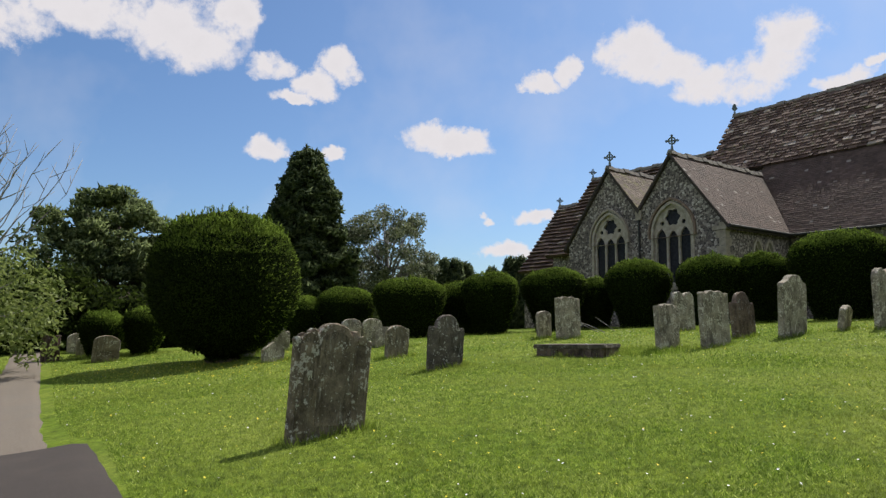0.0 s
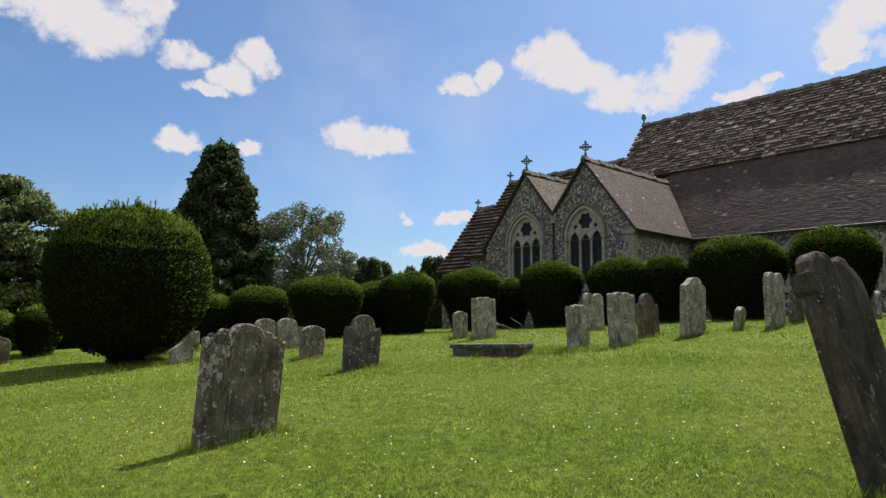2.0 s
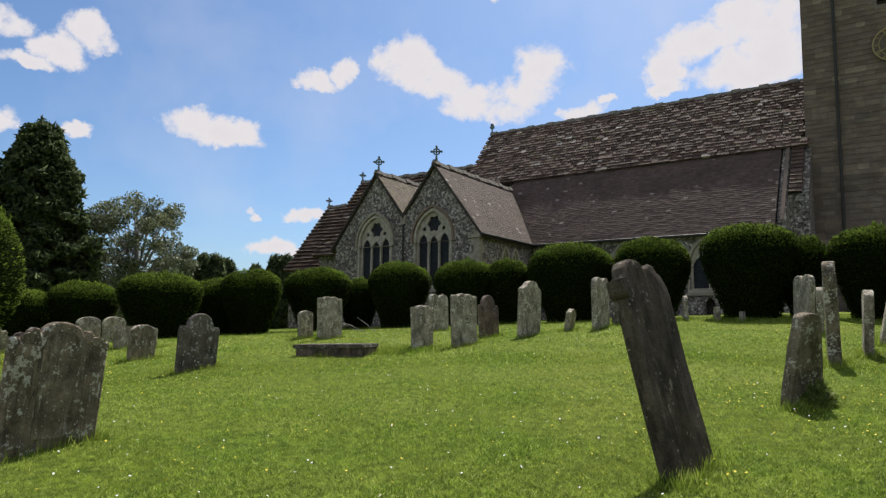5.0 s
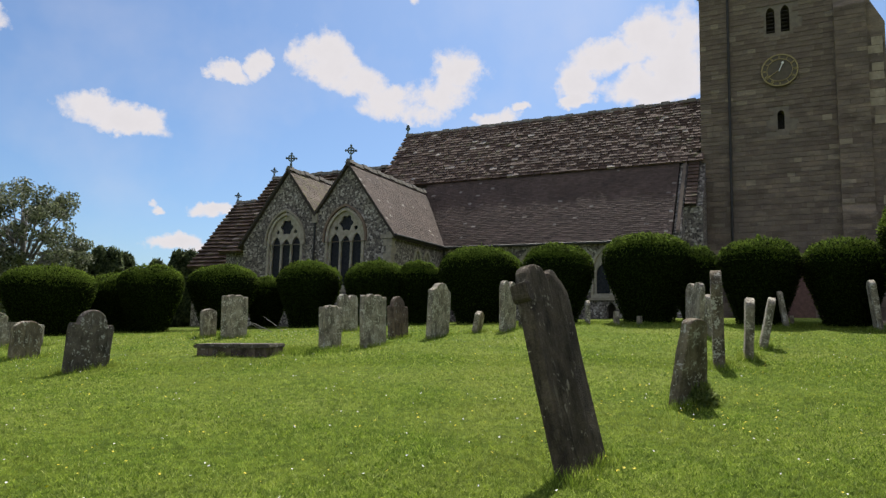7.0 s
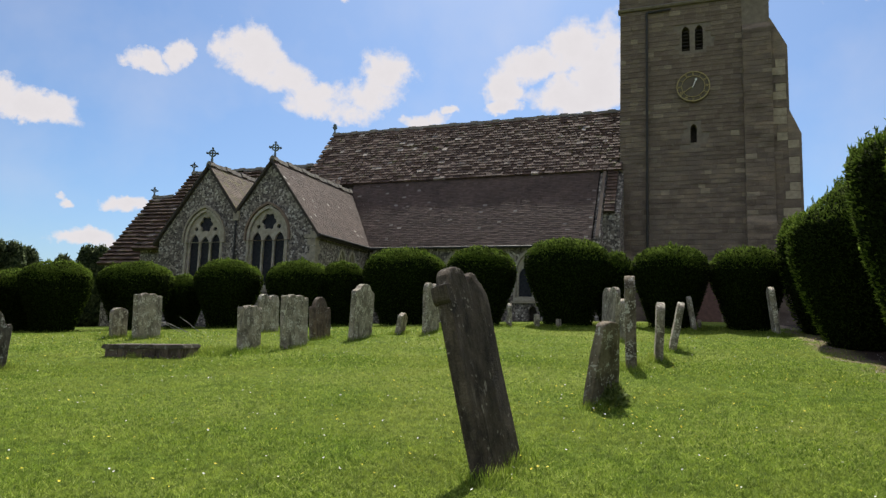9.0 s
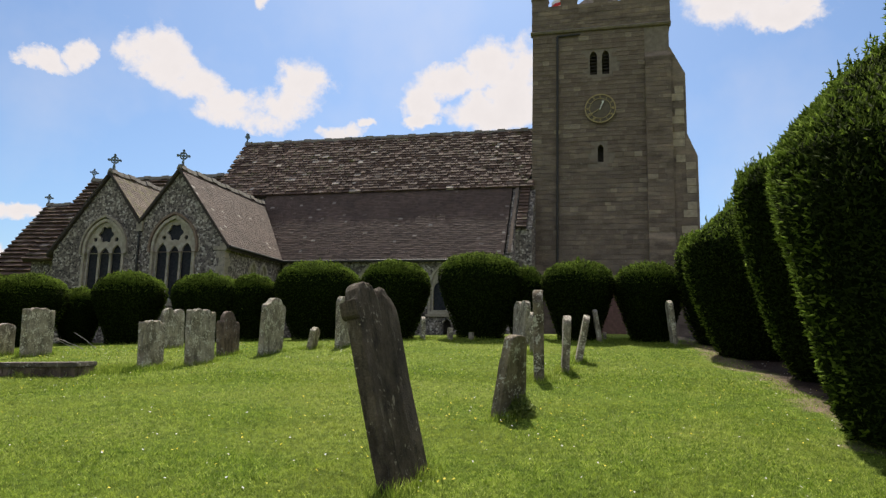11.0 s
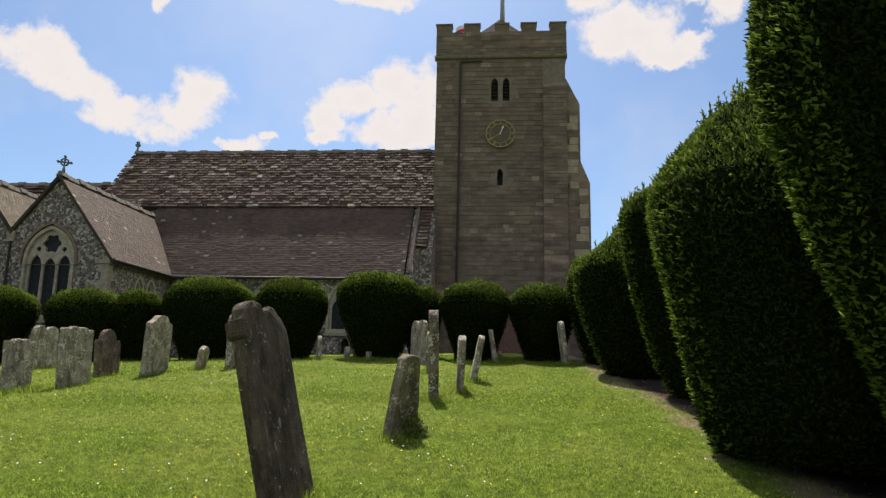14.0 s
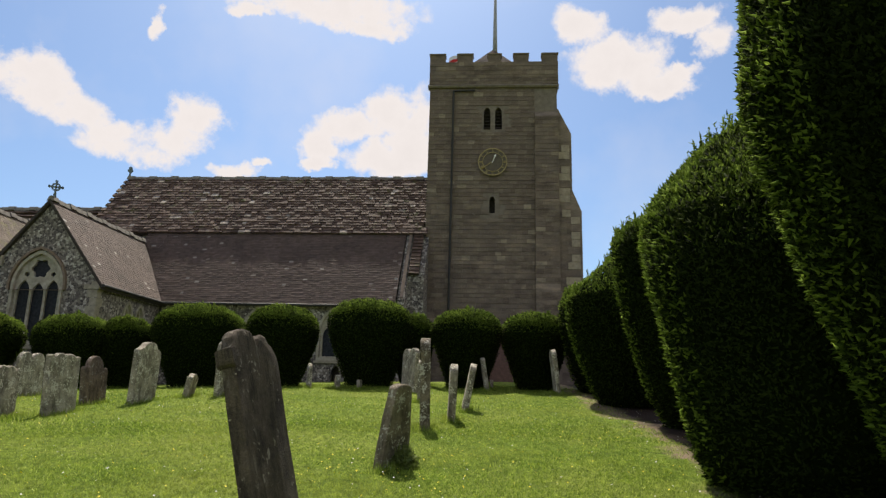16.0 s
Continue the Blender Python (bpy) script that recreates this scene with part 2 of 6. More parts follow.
def m_stone(name, base, dark, lichen, amount=0.55, scale=1.0):
    """Weathered headstone: sandy stone, dark algae streaks, pale lichen in crusts and specks."""
    k = Mat(name, 0.92, spec=0.2)
    r = k.random()
    off = k.t.nodes.new("ShaderNodeCombineXYZ")
    for i in range(3):
        k.link(k.math("MULTIPLY", r, 37.0 + 11 * i), off.inputs[i])
    add = k.t.nodes.new("ShaderNodeVectorMath")
    k.link(k.co, add.inputs[0])
    k.link(off.outputs[0], add.inputs[1])
    k.co = add.outputs[0]
    big = k.noise(3.4 * scale, 7.0, 0.68)
    c = k.ramp(big, (0.36, tuple(0.8 * v for v in dark)), (0.50, tuple(0.5 * (u + v) for u, v in zip(base, dark))), (0.64, tuple(1.12 * v for v in base)))
    streak = k.noise(5.0, 7.0, 0.72, k.scaled(2.0, 2.0, 0.5))
    c = k.mix(k.ramp(streak, (0.50, (0, 0, 0)), (0.64, (0.72, 0.72, 0.72))), c, tuple(0.42 * v for v in dark))
    run = k.noise(7.0, 6.0, 0.72, k.scaled(2.2, 2.2, 0.45))
    c = k.mix(k.ramp(run, (0.58, (0, 0, 0)), (0.68, (0.55, 0.55, 0.55))), c, tuple(0.75 * v for v in lichen))
    # crusts gather where a broad patch and a fine one meet
    crust = k.math("ADD", k.math("MULTIPLY", k.noise(5.0 * scale, 4.0, 0.6), 0.55), k.math("MULTIPLY", k.noise(26.0 * scale, 4.0, 0.55), 0.55))
    c = k.mix(k.ramp(crust, (amount - 0.005, (0, 0, 0)), (amount + 0.03, (0.85, 0.85, 0.85))), c, lichen)
    spots = k.noise(34.0 * scale, 2.0, 0.45)
    c = k.mix(k.ramp(spots, (amount + 0.085, (0, 0, 0)), (amount + 0.11, (0.9, 0.9, 0.9))), c, lichen)
    spk = k.ramp(k.noise(80.0, 3.0), (0.3, (0.6, 0.6, 0.6)), (0.7, (1.18, 1.18, 1.18)))
    c = k.mix(0.8, c, spk, "MULTIPLY")
    hgt = k.math("ADD", k.noise(45.0, 5.0, 0.7), k.math("MULTIPLY", big, 1.5))
    return k.done(c, hgt, 0.75, 0.025)


def m_flint():
    k = Mat("knapped_flint", 0.75, spec=0.4)
    v = k.node("ShaderNodeTexVoronoi", Scale=10.5, Randomness=1.0)
    k.link(k.co, v.inputs["Vector"])
    d = k.node("ShaderNodeTexVoronoi", Scale=10.5, Randomness=1.0)
    d.feature = "DISTANCE_TO_EDGE"
    k.link(k.co, d.inputs["Vector"])
    cell = k.t.nodes.new("ShaderNodeSeparateColor")
    k.link(v.outputs["Color"], cell.inputs[0])
    c = k.ramp(cell.outputs[0], (0.0, (0.040, 0.035, 0.034)), (0.36, (0.107, 0.092, 0.085)), (0.60, (0.214, 0.188, 0.163)), (0.82, (0.384, 0.351, 0.310)), (1.0, (0.562, 0.532, 0.481)))
    joint = k.ramp(d.outputs["Distance"], (0.02, (1, 1, 1)), (0.09, (0, 0, 0)))
    c = k.mix(joint, c, (0.22, 0.195, 0.165))
    c = k.mix(0.7, c, k.ramp(k.noise(0.7, 5.0), (0.3, (0.62, 0.60, 0.58)), (0.7, (1.1, 1.08, 1.05))), "MULTIPLY")
    return k.done(c, d.outputs["Distance"], 0.6, 0.04)


def m_ashlar(name="sandstone_rubble", piece=True):
    k = Mat(name, 0.93, spec=0.15)
    r = k.random() if piece else k.island()
    c = k.ramp(r, (0.0, (0.163, 0.126, 0.101)), (0.3, (0.193, 0.151, 0.120)), (0.8, (0.219, 0.174, 0.138)), (0.95, (0.246, 0.197, 0.153)), (1.0, (0.326, 0.272, 0.207)))
    # broad weather stains, long in the courses' direction
    c = k.mix(0.85, c, k.ramp(k.noise(1.5, 7.0, 0.68, k.scaled(0.55, 0.55, 1.5)), (0.34, (0.5, 0.49, 0.48)), (0.5, (0.92, 0.91, 0.9)), (0.66, (1.35, 1.30, 1.2))), "MULTIPLY")
    c = k.mix(k.ramp(k.noise(0.3, 5.0), (0.46, (0, 0, 0)), (0.68, (0.7, 0.7, 0.7))), c, (0.145, 0.118, 0.098))
    c = k.mix(k.ramp(k.noise(5.0, 5.0, 0.7), (0.62, (0, 0, 0)), (0.70, (0.6, 0.6, 0.6))), c, (0.34, 0.295, 0.235))
    f = k.noise(22.0, 6.0, 0.7)
    c = k.mix(0.5, c, k.ramp(f, (0.3, (0.6, 0.6, 0.6)), (0.7, (1.25, 1.25, 1.25))), "MULTIPLY")
    return k.done(c, f, 0.5, 0.03)


def m_plain(name, c0, c1, scale=6.0, rough=0.85, bump=0.3, metal=0.0, spec=0.3):
    k = Mat(name, rough, metal, spec)
    c = k.ramp(k.noise(scale, 6.0, 0.65), (0.3, c0), (0.7, c1))
    return k.done(c, k.noise(scale * 6, 4.0, 0.6), bump, 0.01)


def m_roof(name, stops, moss, piece="island", moss_at=0.56):
    k = Mat(name, 0.85, spec=0.35)
    r = k.random() if piece == "object" else k.island()
    c = k.ramp(r, *stops)
    c = k.mix(0.8, c, k.ramp(k.noise(0.8, 5.0, 0.6), (0.3, (0.6, 0.58, 0.56)), (0.7, (1.15, 1.12, 1.1))), "MULTIPLY")
    c = k.mix(k.ramp(k.noise(2.2, 6.0, 0.7), (moss_at, (0, 0, 0)), (moss_at + 0.12, (0.8, 0.8, 0.8))), c, moss)
    f = k.noise(30.0, 5.0, 0.7)
    c = k.mix(0.5, c, k.ramp(f, (0.3, (0.6, 0.6, 0.6)), (0.7, (1.25, 1.25, 1.25))), "MULTIPLY")
    return k.done(c, f, 0.4, 0.02)


def m_path():
    k = Mat("path_gravel", 0.95, spec=0.1)
    f = k.noise(60.0, 5.0, 0.75)
    c = k.ramp(f, (0.3, (0.115, 0.097, 0.077)), (0.7, (0.230, 0.198, 0.164)))
    c = k.mix(k.ramp(k.noise(1.6, 5.0), (0.45, (0, 0, 0)), (0.7, (0.574, 0.574, 0.574))), c, (0.156, 0.143, 0.123))
    return k.done(c, f, 0.6, 0.02)


def m_tarmac():
    k = Mat("tarmac", 0.93, spec=0.2)
    f = k.noise(120.0, 4.0, 0.7)
    c = k.ramp(f, (0.3, (0.036, 0.031, 0.028)), (0.72, (0.076, 0.064, 0.057)))
    c = k.mix(k.ramp(k.noise(2.5, 5.0), (0.5, (0, 0, 0)), (0.7, (0.330, 0.320, 0.310))), c, (0.086, 0.070, 0.059))
    return k.done(c, f, 0.5, 0.01)


def m_glass():
    k = Mat("leaded_glass", 0.45, spec=0.12)
    c = k.ramp(k.noise(9.0, 3.0), (0.3, (0.012, 0.013, 0.016)), (0.7, (0.035, 0.037, 0.042)))
    return k.done(c, k.noise(14.0, 2.0), 0.25, 0.02)


GRASS = m_grass()
BLADE = m_blade()
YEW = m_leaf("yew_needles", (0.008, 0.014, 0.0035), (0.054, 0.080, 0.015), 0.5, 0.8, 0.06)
# new shoots, and the sun on tops and rims put into the colour
YEW_LIT_TIP = m_leaf("yew_sunlit_growth", (0.06, 0.10, 0.014), (0.27, 0.38, 0.058), 0.55, 0.85, 0.05)
# near-black, so the shade inside a crown is put into its colour
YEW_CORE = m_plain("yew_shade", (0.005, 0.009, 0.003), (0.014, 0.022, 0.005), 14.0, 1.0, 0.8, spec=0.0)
CONIFER = m_leaf("conifer_needles", (0.035, 0.056, 0.026), (0.16, 0.205, 0.09), 0.42, 0.8, 0.1)
PINE = m_leaf("pine_needles", (0.08, 0.115, 0.045), (0.33, 0.40, 0.17), 0.5, 0.7, 0.15)
WILLOW = m_leaf("silver_leaves", (0.03, 0.043, 0.018), (0.29, 0.325, 0.19), 0.35, 0.45, 0.4)
BRIGHT = m_leaf("broad_leaves", (0.08, 0.115, 0.025), (0.32, 0.38, 0.115), 0.45)
BARK = m_plain("bark", (0.06, 0.045, 0.035), (0.16, 0.13, 0.10), 9.0, 0.95, 0.7)
PALE_BARK = m_plain("pale_bark", (0.16, 0.15, 0.14), (0.34, 0.32, 0.29), 9.0, 0.95, 0.6)
STONE = m_stone("old_headstone", (0.29, 0.235, 0.165), (0.13, 0.105, 0.075), (0.62, 0.59, 0.50), 0.615)
STONE_GREY = m_stone("grey_headstone", (0.439, 0.385, 0.302), (0.214, 0.185, 0.141), (0.714, 0.670, 0.558), 0.60)
STONE_BROWN = m_stone("brown_headstone", (0.22, 0.165, 0.125), (0.105, 0.08, 0.064), (0.42, 0.40, 0.36), 0.64)
# darker copy for the leaning stone: damp, with its shade put into the colour
STONE_SHADE = m_stone("shaded_headstone", (0.133, 0.105, 0.077), (0.060, 0.048, 0.037), (0.361, 0.318, 0.249), 0.66)
STONE_DARK = m_stone("dark_headstone", (0.185, 0.155, 0.125), (0.085, 0.074, 0.062), (0.52, 0.50, 0.46), 0.63)
FLINT = m_flint()
ASHLAR = m_ashlar("tower_stone", True)
ASHLAR_JOINED = m_ashlar("tower_stone_far", False)
MORTAR = m_plain("mortar", (0.149, 0.124, 0.101), (0.241, 0.201, 0.161), 4.0, 0.95, 0.5)
DRESSED = m_plain("dressed_stone", (0.23, 0.20, 0.155), (0.40, 0.355, 0.275), 5.0, 0.9, 0.4)
LIMESTONE = m_plain("pale_limestone", (0.257, 0.227, 0.174), (0.469, 0.424, 0.341), 5.0, 0.9, 0.4)
BRICK_RED = m_plain("red_brick", (0.088, 0.048, 0.037), (0.160, 0.092, 0.070), 7.0, 0.9, 0.5)
# palest two stops: sun glints on a few slabs, put into the colour
SLAB_STOPS = ((0.0, (0.070, 0.043, 0.032)), (0.5, (0.106, 0.066, 0.050)), (0.92, (0.145, 0.096, 0.074)), (0.965, (0.21, 0.162, 0.132)), (1.0, (0.50, 0.44, 0.385)))
SLAB = m_roof("stone_slab", SLAB_STOPS, (0.10, 0.105, 0.035), "object")
SLAB_JOINED = m_roof("stone_slab_far", SLAB_STOPS, (0.10, 0.105, 0.035))
TILE = m_roof("clay_tile", ((0.0, (0.075, 0.052, 0.041)), (0.6, (0.101, 0.071, 0.059)), (0.985, (0.121, 0.086, 0.071)), (1.0, (0.329, 0.302, 0.265))), (0.101, 0.077, 0.055), moss_at=0.6)
TILE_MOSS = m_roof("mossy_tile", ((0.0, (0.104, 0.077, 0.056)), (0.6, (0.135, 0.104, 0.079)), (1.0, (0.189, 0.149, 0.113))), (0.135, 0.126, 0.041), moss_at=0.5)
RIDGE = m_plain("ridge_tile", (0.13, 0.115, 0.10), (0.27, 0.25, 0.21), 5.0, 0.9, 0.4)
LEAD = m_plain("iron_pipe", (0.02, 0.02, 0.02), (0.05, 0.048, 0.045), 8.0, 0.6, 0.2)
TIMBER = m_plain("dark_timber", (0.03, 0.024, 0.02), (0.07, 0.058, 0.048), 10.0, 0.8, 0.4)
GLASS = m_glass()
GOLD = m_plain("gilding", (0.25, 0.19, 0.075), (0.45, 0.36, 0.17), 20.0, 0.5, 0.1)
CROSS = m_plain("weathered_cross", (0.09, 0.115, 0.13), (0.19, 0.235, 0.26), 12.0, 0.8, 0.3)
POLE = m_plain("grey_shingle", (0.22, 0.225, 0.23), (0.36, 0.365, 0.37), 8.0, 0.6, 0.2)
FLAG_WHITE = m_plain("white_cloth", (0.70, 0.70, 0.70), (0.82, 0.82, 0.82), 5.0, 0.9, 0.1)
FLAG_RED = m_plain("red_cloth", (0.45, 0.03, 0.03), (0.6, 0.05, 0.05), 5.0, 0.9, 0.1)
PATH_M = m_path()
TARMAC = m_tarmac()
PETAL_Y = m_plain("yellow_petal", (0.68, 0.54, 0.03), (0.82, 0.70, 0.06), 5.0, 0.7, 0.1)
PETAL_W = m_plain("white_petal", (0.70, 0.70, 0.66), (0.82, 0.82, 0.80), 5.0, 0.7, 0.1)
BIN_M = m_plain("bin_brown", (0.06, 0.04, 0.03), (0.10, 0.07, 0.055), 7.0, 0.6, 0.2)


# ---------------- mesh helpers ----------------
def link_mesh(name, me, mat, parent=None, smooth=False):
    me.materials.append(mat)
    if smooth:
        me.polygons.foreach_set("use_smooth", [True] * len(me.polygons))
    ob = new(name, me)
    if parent is not None:
        ob.parent = parent
    return ob


def part(name, bm, mat, parent=None, label="", smooth=False):
    bmesh.ops.recalc_face_normals(bm, faces=bm.faces)
    me = bpy.data.meshes.new(name)
    bm.to_mesh(me)
    bm.free()
    ob = link_mesh(name, me, mat, parent, smooth)
    if label:
        tagged(ob, label)
    return ob


def arrays(name, verts, faces, mat, parent=None, smooth=False):
    """A mesh from computed arrays: verts (n, 3), faces (m, 3) or (m, 4)."""
    me = bpy.data.meshes.new(name)
    nv, nf, k = len(verts), len(faces), faces.shape[1]
    me.vertices.add(nv)
    me.vertices.foreach_set("co", np.ascontiguousarray(verts, dtype=np.float32).ravel())
    me.loops.add(nf * k)
    me.loops.foreach_set("vertex_index", np.ascontiguousarray(faces, dtype=np.int32).ravel())
    me.polygons.add(nf)
    me.polygons.foreach_set("loop_start", np.arange(0, nf * k, k, dtype=np.int32))
    me.update(calc_edges=True)
    return link_mesh(name, me, mat, parent, smooth)


def empty(name, m, label, category, group="", kind=""):
    ob = new(name)
    ob.matrix_basis = m
    return tagged(ob, label, category, group, kind)


def box(bm, x0, x1, y0, y1, z0, z1):
    v = [bm.verts.new((x, y, z)) for z in (z0, z1) for x, y in ((x0, y0), (x1, y0), (x1, y1), (x0, y1))]
    for f in ((0, 3, 2, 1), (4, 5, 6, 7), (0, 1, 5, 4), (1, 2, 6, 5), (2, 3, 7, 6), (3, 0, 4, 7)):
        bm.faces.new([v[i] for i in f])


def prism(bm, poly, put, lo, hi):
    """Extrudes a polygon of (a, b) between lo and hi; put(a, b, c) gives the place."""
    a = [bm.verts.new(put(p, q, lo)) for p, q in poly]
    b = [bm.verts.new(put(p, q, hi)) for p, q in poly]
    bm.faces.new(a[::-1])
    bm.faces.new(b)
    for i in range(len(poly)):
        j = (i + 1) % len(poly)
        bm.faces.new((a[i], a[j], b[j], b[i]))


def pierced(bm, outer, holes, put, lo, hi):
    """A plate with openings: outer and holes are loops of (a, b)."""
    loops = [outer] + list(holes)
    flat = bmesh.new()
    edges = []
    for lp in loops:
        vs = [flat.verts.new((p, q, 0)) for p, q in lp]
        edges += [flat.edges.new((vs[i], vs[(i + 1) % len(vs)])) for i in range(len(vs))]
    bmesh.ops.triangle_fill(flat, use_beauty=True, use_dissolve=False, edges=edges)
    flat.verts.index_update()
    a = [bm.verts.new(put(v.co.x, v.co.y, lo)) for v in flat.verts]
    b = [bm.verts.new(put(v.co.x, v.co.y, hi)) for v in flat.verts]
    for f in flat.faces:
        ids = [v.index for v in f.verts]
        bm.faces.new([a[i] for i in ids])
        bm.faces.new([b[i] for i in ids[::-1]])
    flat.free()
    k = 0
    for lp in loops:
        n = len(lp)
        for i in range(n):
            j = (i + 1) % n
            bm.faces.new((a[k + i], a[k + j], b[k + j], b[k + i]))
        k += n


def arch(cx, half, z0, spring, top, n=7):
    """A pointed arch as a loop, anticlockwise from the lower left."""
    r = ((top - spring) ** 2 + half ** 2) / (2 * half)
    end = math.atan2(top - spring, r - half)
    right = [(cx + half - r + r * math.cos(end * i / n), spring + r * math.sin(end * i / n)) for i in range(n + 1)]
    left = [(2 * cx - x, z) for x, z in right[::-1][1:]]
    return [(cx - half, z0), (cx + half, z0)] + right + left


def circle(cx, cz, r, n=14):
    return [(cx + r * math.cos(2 * math.pi * i / n), cz + r * math.sin(2 * math.pi * i / n)) for i in range(n)]


def tube(bm, pts, radii, sides=6):
    """A tapered tube through points."""
    rings = []
    for i, p in enumerate(pts):
        d = (Vector(pts[min(i + 1, len(pts) - 1)]) - Vector(pts[max(i - 1, 0)])).normalized()
        a = d.orthogonal().normalized()
        b = d.cross(a)
        rings.append([bm.verts.new(Vector(p) + radii[i] * (a * math.cos(2 * math.pi * k / sides) + b * math.sin(2 * math.pi * k / sides))) for k in range(sides)])
    for r0, r1 in zip(rings, rings[1:]):
        # match the start of each ring to the nearest vertex of the one before
        s = min(range(sides), key=lambda q: (r1[q].co - r0[0].co).length)
        for k in range(sides):
            bm.faces.new((r0[k], r0[(k + 1) % sides], r1[(s + k + 1) % sides], r1[(s + k) % sides]))
    bm.faces.new(rings[0][::-1])
    bm.faces.new(rings[-1])


def soft(v, limit, w):
    """Smooth minimum of v and limit."""
    return -w * np.logaddexp(-v / w, -limit / w)


def height(x, y):
    """The churchyard's ground: it rises towards the church and levels off beyond the yews."""
    xs = -soft(-soft(x, 19.0, 1.5), 15.0, 1.5)
    ys = -soft(-soft(y, 18.6, 0.8), 4.0, 1.0)
    return 0.152 + 0.0545 * xs + 0.0605 * ys


# ---------------- ground ----------------
def grid_sheet(name, xs, ys, mat):
    gx, gy = np.meshgrid(xs, ys)
    gz = height(gx, gy)
    rough = 0.022 * np.sin(gx * 1.7 + 1.3 * np.sin(gy * 0.9)) * np.sin(gy * 1.3 + 0.7 * gx)
    gz = gz + rough
    v = np.stack([gx, gy, gz], -1).reshape(-1, 3)
    nx, ny = len(xs), len(ys)
    i = (np.arange(ny - 1)[:, None] * nx + np.arange(nx - 1)[None, :]).ravel()
    f = np.stack([i, i + 1, i + 1 + nx, i + nx], 1)
    return arrays(name, v, f, mat, smooth=True)


def ground_z(x, y):
    return float(height(x, y) + 0.022 * math.sin(x * 1.7 + 1.3 * math.sin(y * 0.9)) * math.sin(y * 1.3 + 0.7 * x))


fine = np.arange(-30, 40.01, 0.4)
ring = np.array([60, 100, 180, 350, 700, 1400, 2500.0])
axis_x = np.concatenate([-ring[::-1], fine, ring])
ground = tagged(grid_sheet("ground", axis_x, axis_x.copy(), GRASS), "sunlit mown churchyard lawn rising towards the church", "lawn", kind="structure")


def strip(name, line, widths, mat, lift, label):
    """A path laid on the ground along a line."""
    vs, fs = [], []
    k = 9
    pts = []
    for (p, q), (w0, w1) in zip(zip(line, line[1:]), zip(widths, widths[1:])):
        n = max(2, int((Vector(q) - Vector(p)).length / 0.35))
        for i in range(n):
            t = i / n
            pts.append((Vector(p).lerp(Vector(q), t), w0 + (w1 - w0) * t))
    pts.append((Vector(line[-1]), widths[-1]))
    for i, (p, w) in enumerate(pts):
        d = (pts[min(i + 1, len(pts) - 1)][0] - pts[max(i - 1, 0)][0]).normalized()
        s = Vector((d.y, -d.x))
        for j in range(k):
            e = (j / (k - 1) - 0.5) * w
            if j in (0, k - 1):
                e += 0.05 * noise.noise((i * 0.6, j, 3.1))
            q = p + s * e
            vs.append((q.x, q.y, ground_z(q.x, q.y) + (lift if 0 < j < k - 1 else lift * 0.2)))
    for i in range(len(pts) - 1):
        for j in range(k - 1):
            a = i * k + j
            fs.append((a, a + 1, a + k + 1, a + k))
    ob = arrays(name, np.array(vs), np.array(fs), mat, smooth=True)
    return tagged(ob, label, "path", kind="structure")


strip("path", [(-5.62, 5.93), (-6.6, 7.0), (-9.2, 9.9), (-13.1, 14.3), (-18.3, 20.2), (-24, 27)], [0.80, 0.78, 0.78, 0.8, 0.85, 1.0], PATH_M, 0.02, "narrow pale gravel path between the lawns")
strip("tarmac_path", [(0.6, -3.5), (-1.6, 0.4), (-3.8, 4.2), (-5.45, 6.05)], [1.5, 1.5, 1.35, 1.15], TARMAC, 0.035, "dark worn tarmac path end")


# ---------------- foliage ----------------
def needles(rng, pts, nrm, size, up=0.6, spread=0.5, width=0.3):
    """Slender three-sided sprigs at pts: returns verts and faces."""
    n = len(pts)
    d = nrm + rng.normal(0, spread, (n, 3))
    d[:, 2] += up
    d /= np.linalg.norm(d, axis=1)[:, None]
    a = np.cross(d, rng.normal(0, 1, (n, 3)))
    a /= np.linalg.norm(a, axis=1)[:, None] + 1e-9
    b = np.cross(d, a)
    s = size * rng.uniform(0.55, 1.45, n)[:, None]
    w = s * width
    low = pts - d * s * 0.1
    v = np.stack([low + a * w, low - 0.5 * a * w + 0.87 * b * w, low - 0.5 * a * w - 0.87 * b * w, pts + d * s], 1).reshape(-1, 3)
    i = np.arange(n)[:, None] * 4
    f = np.concatenate([i + [[0, 1, 3]], i + [[1, 2, 3]], i + [[2, 0, 3]]], 0)
    return v, f


def leaves(rng, pts, size, droop=0.2, width=0.45):
    """Flat pointed leaves (two triangles each, folded) in all directions."""
    n = len(pts)
    d = rng.normal(0, 1, (n, 3))
    d[:, 2] -= droop
    d /= np.linalg.norm(d, axis=1)[:, None]
    a = np.cross(d, rng.normal(0, 1, (n, 3)))
    a /= np.linalg.norm(a, axis=1)[:, None] + 1e-9
    s = size * rng.uniform(0.6, 1.4, n)[:, None]
    c = np.cross(d, a)
    v = np.stack([pts, pts + d * s * 0.5 + a * s * width * 0.5 + c * s * 0.08, pts + d * s, pts + d * s * 0.5 - a * s * width * 0.5 + c * s * 0.08], 1).reshape(-1, 3)
    i = np.arange(n)[:, None] * 4
    return v, np.concatenate([i + [[0, 1, 2]], i + [[0, 2, 3]]], 0)


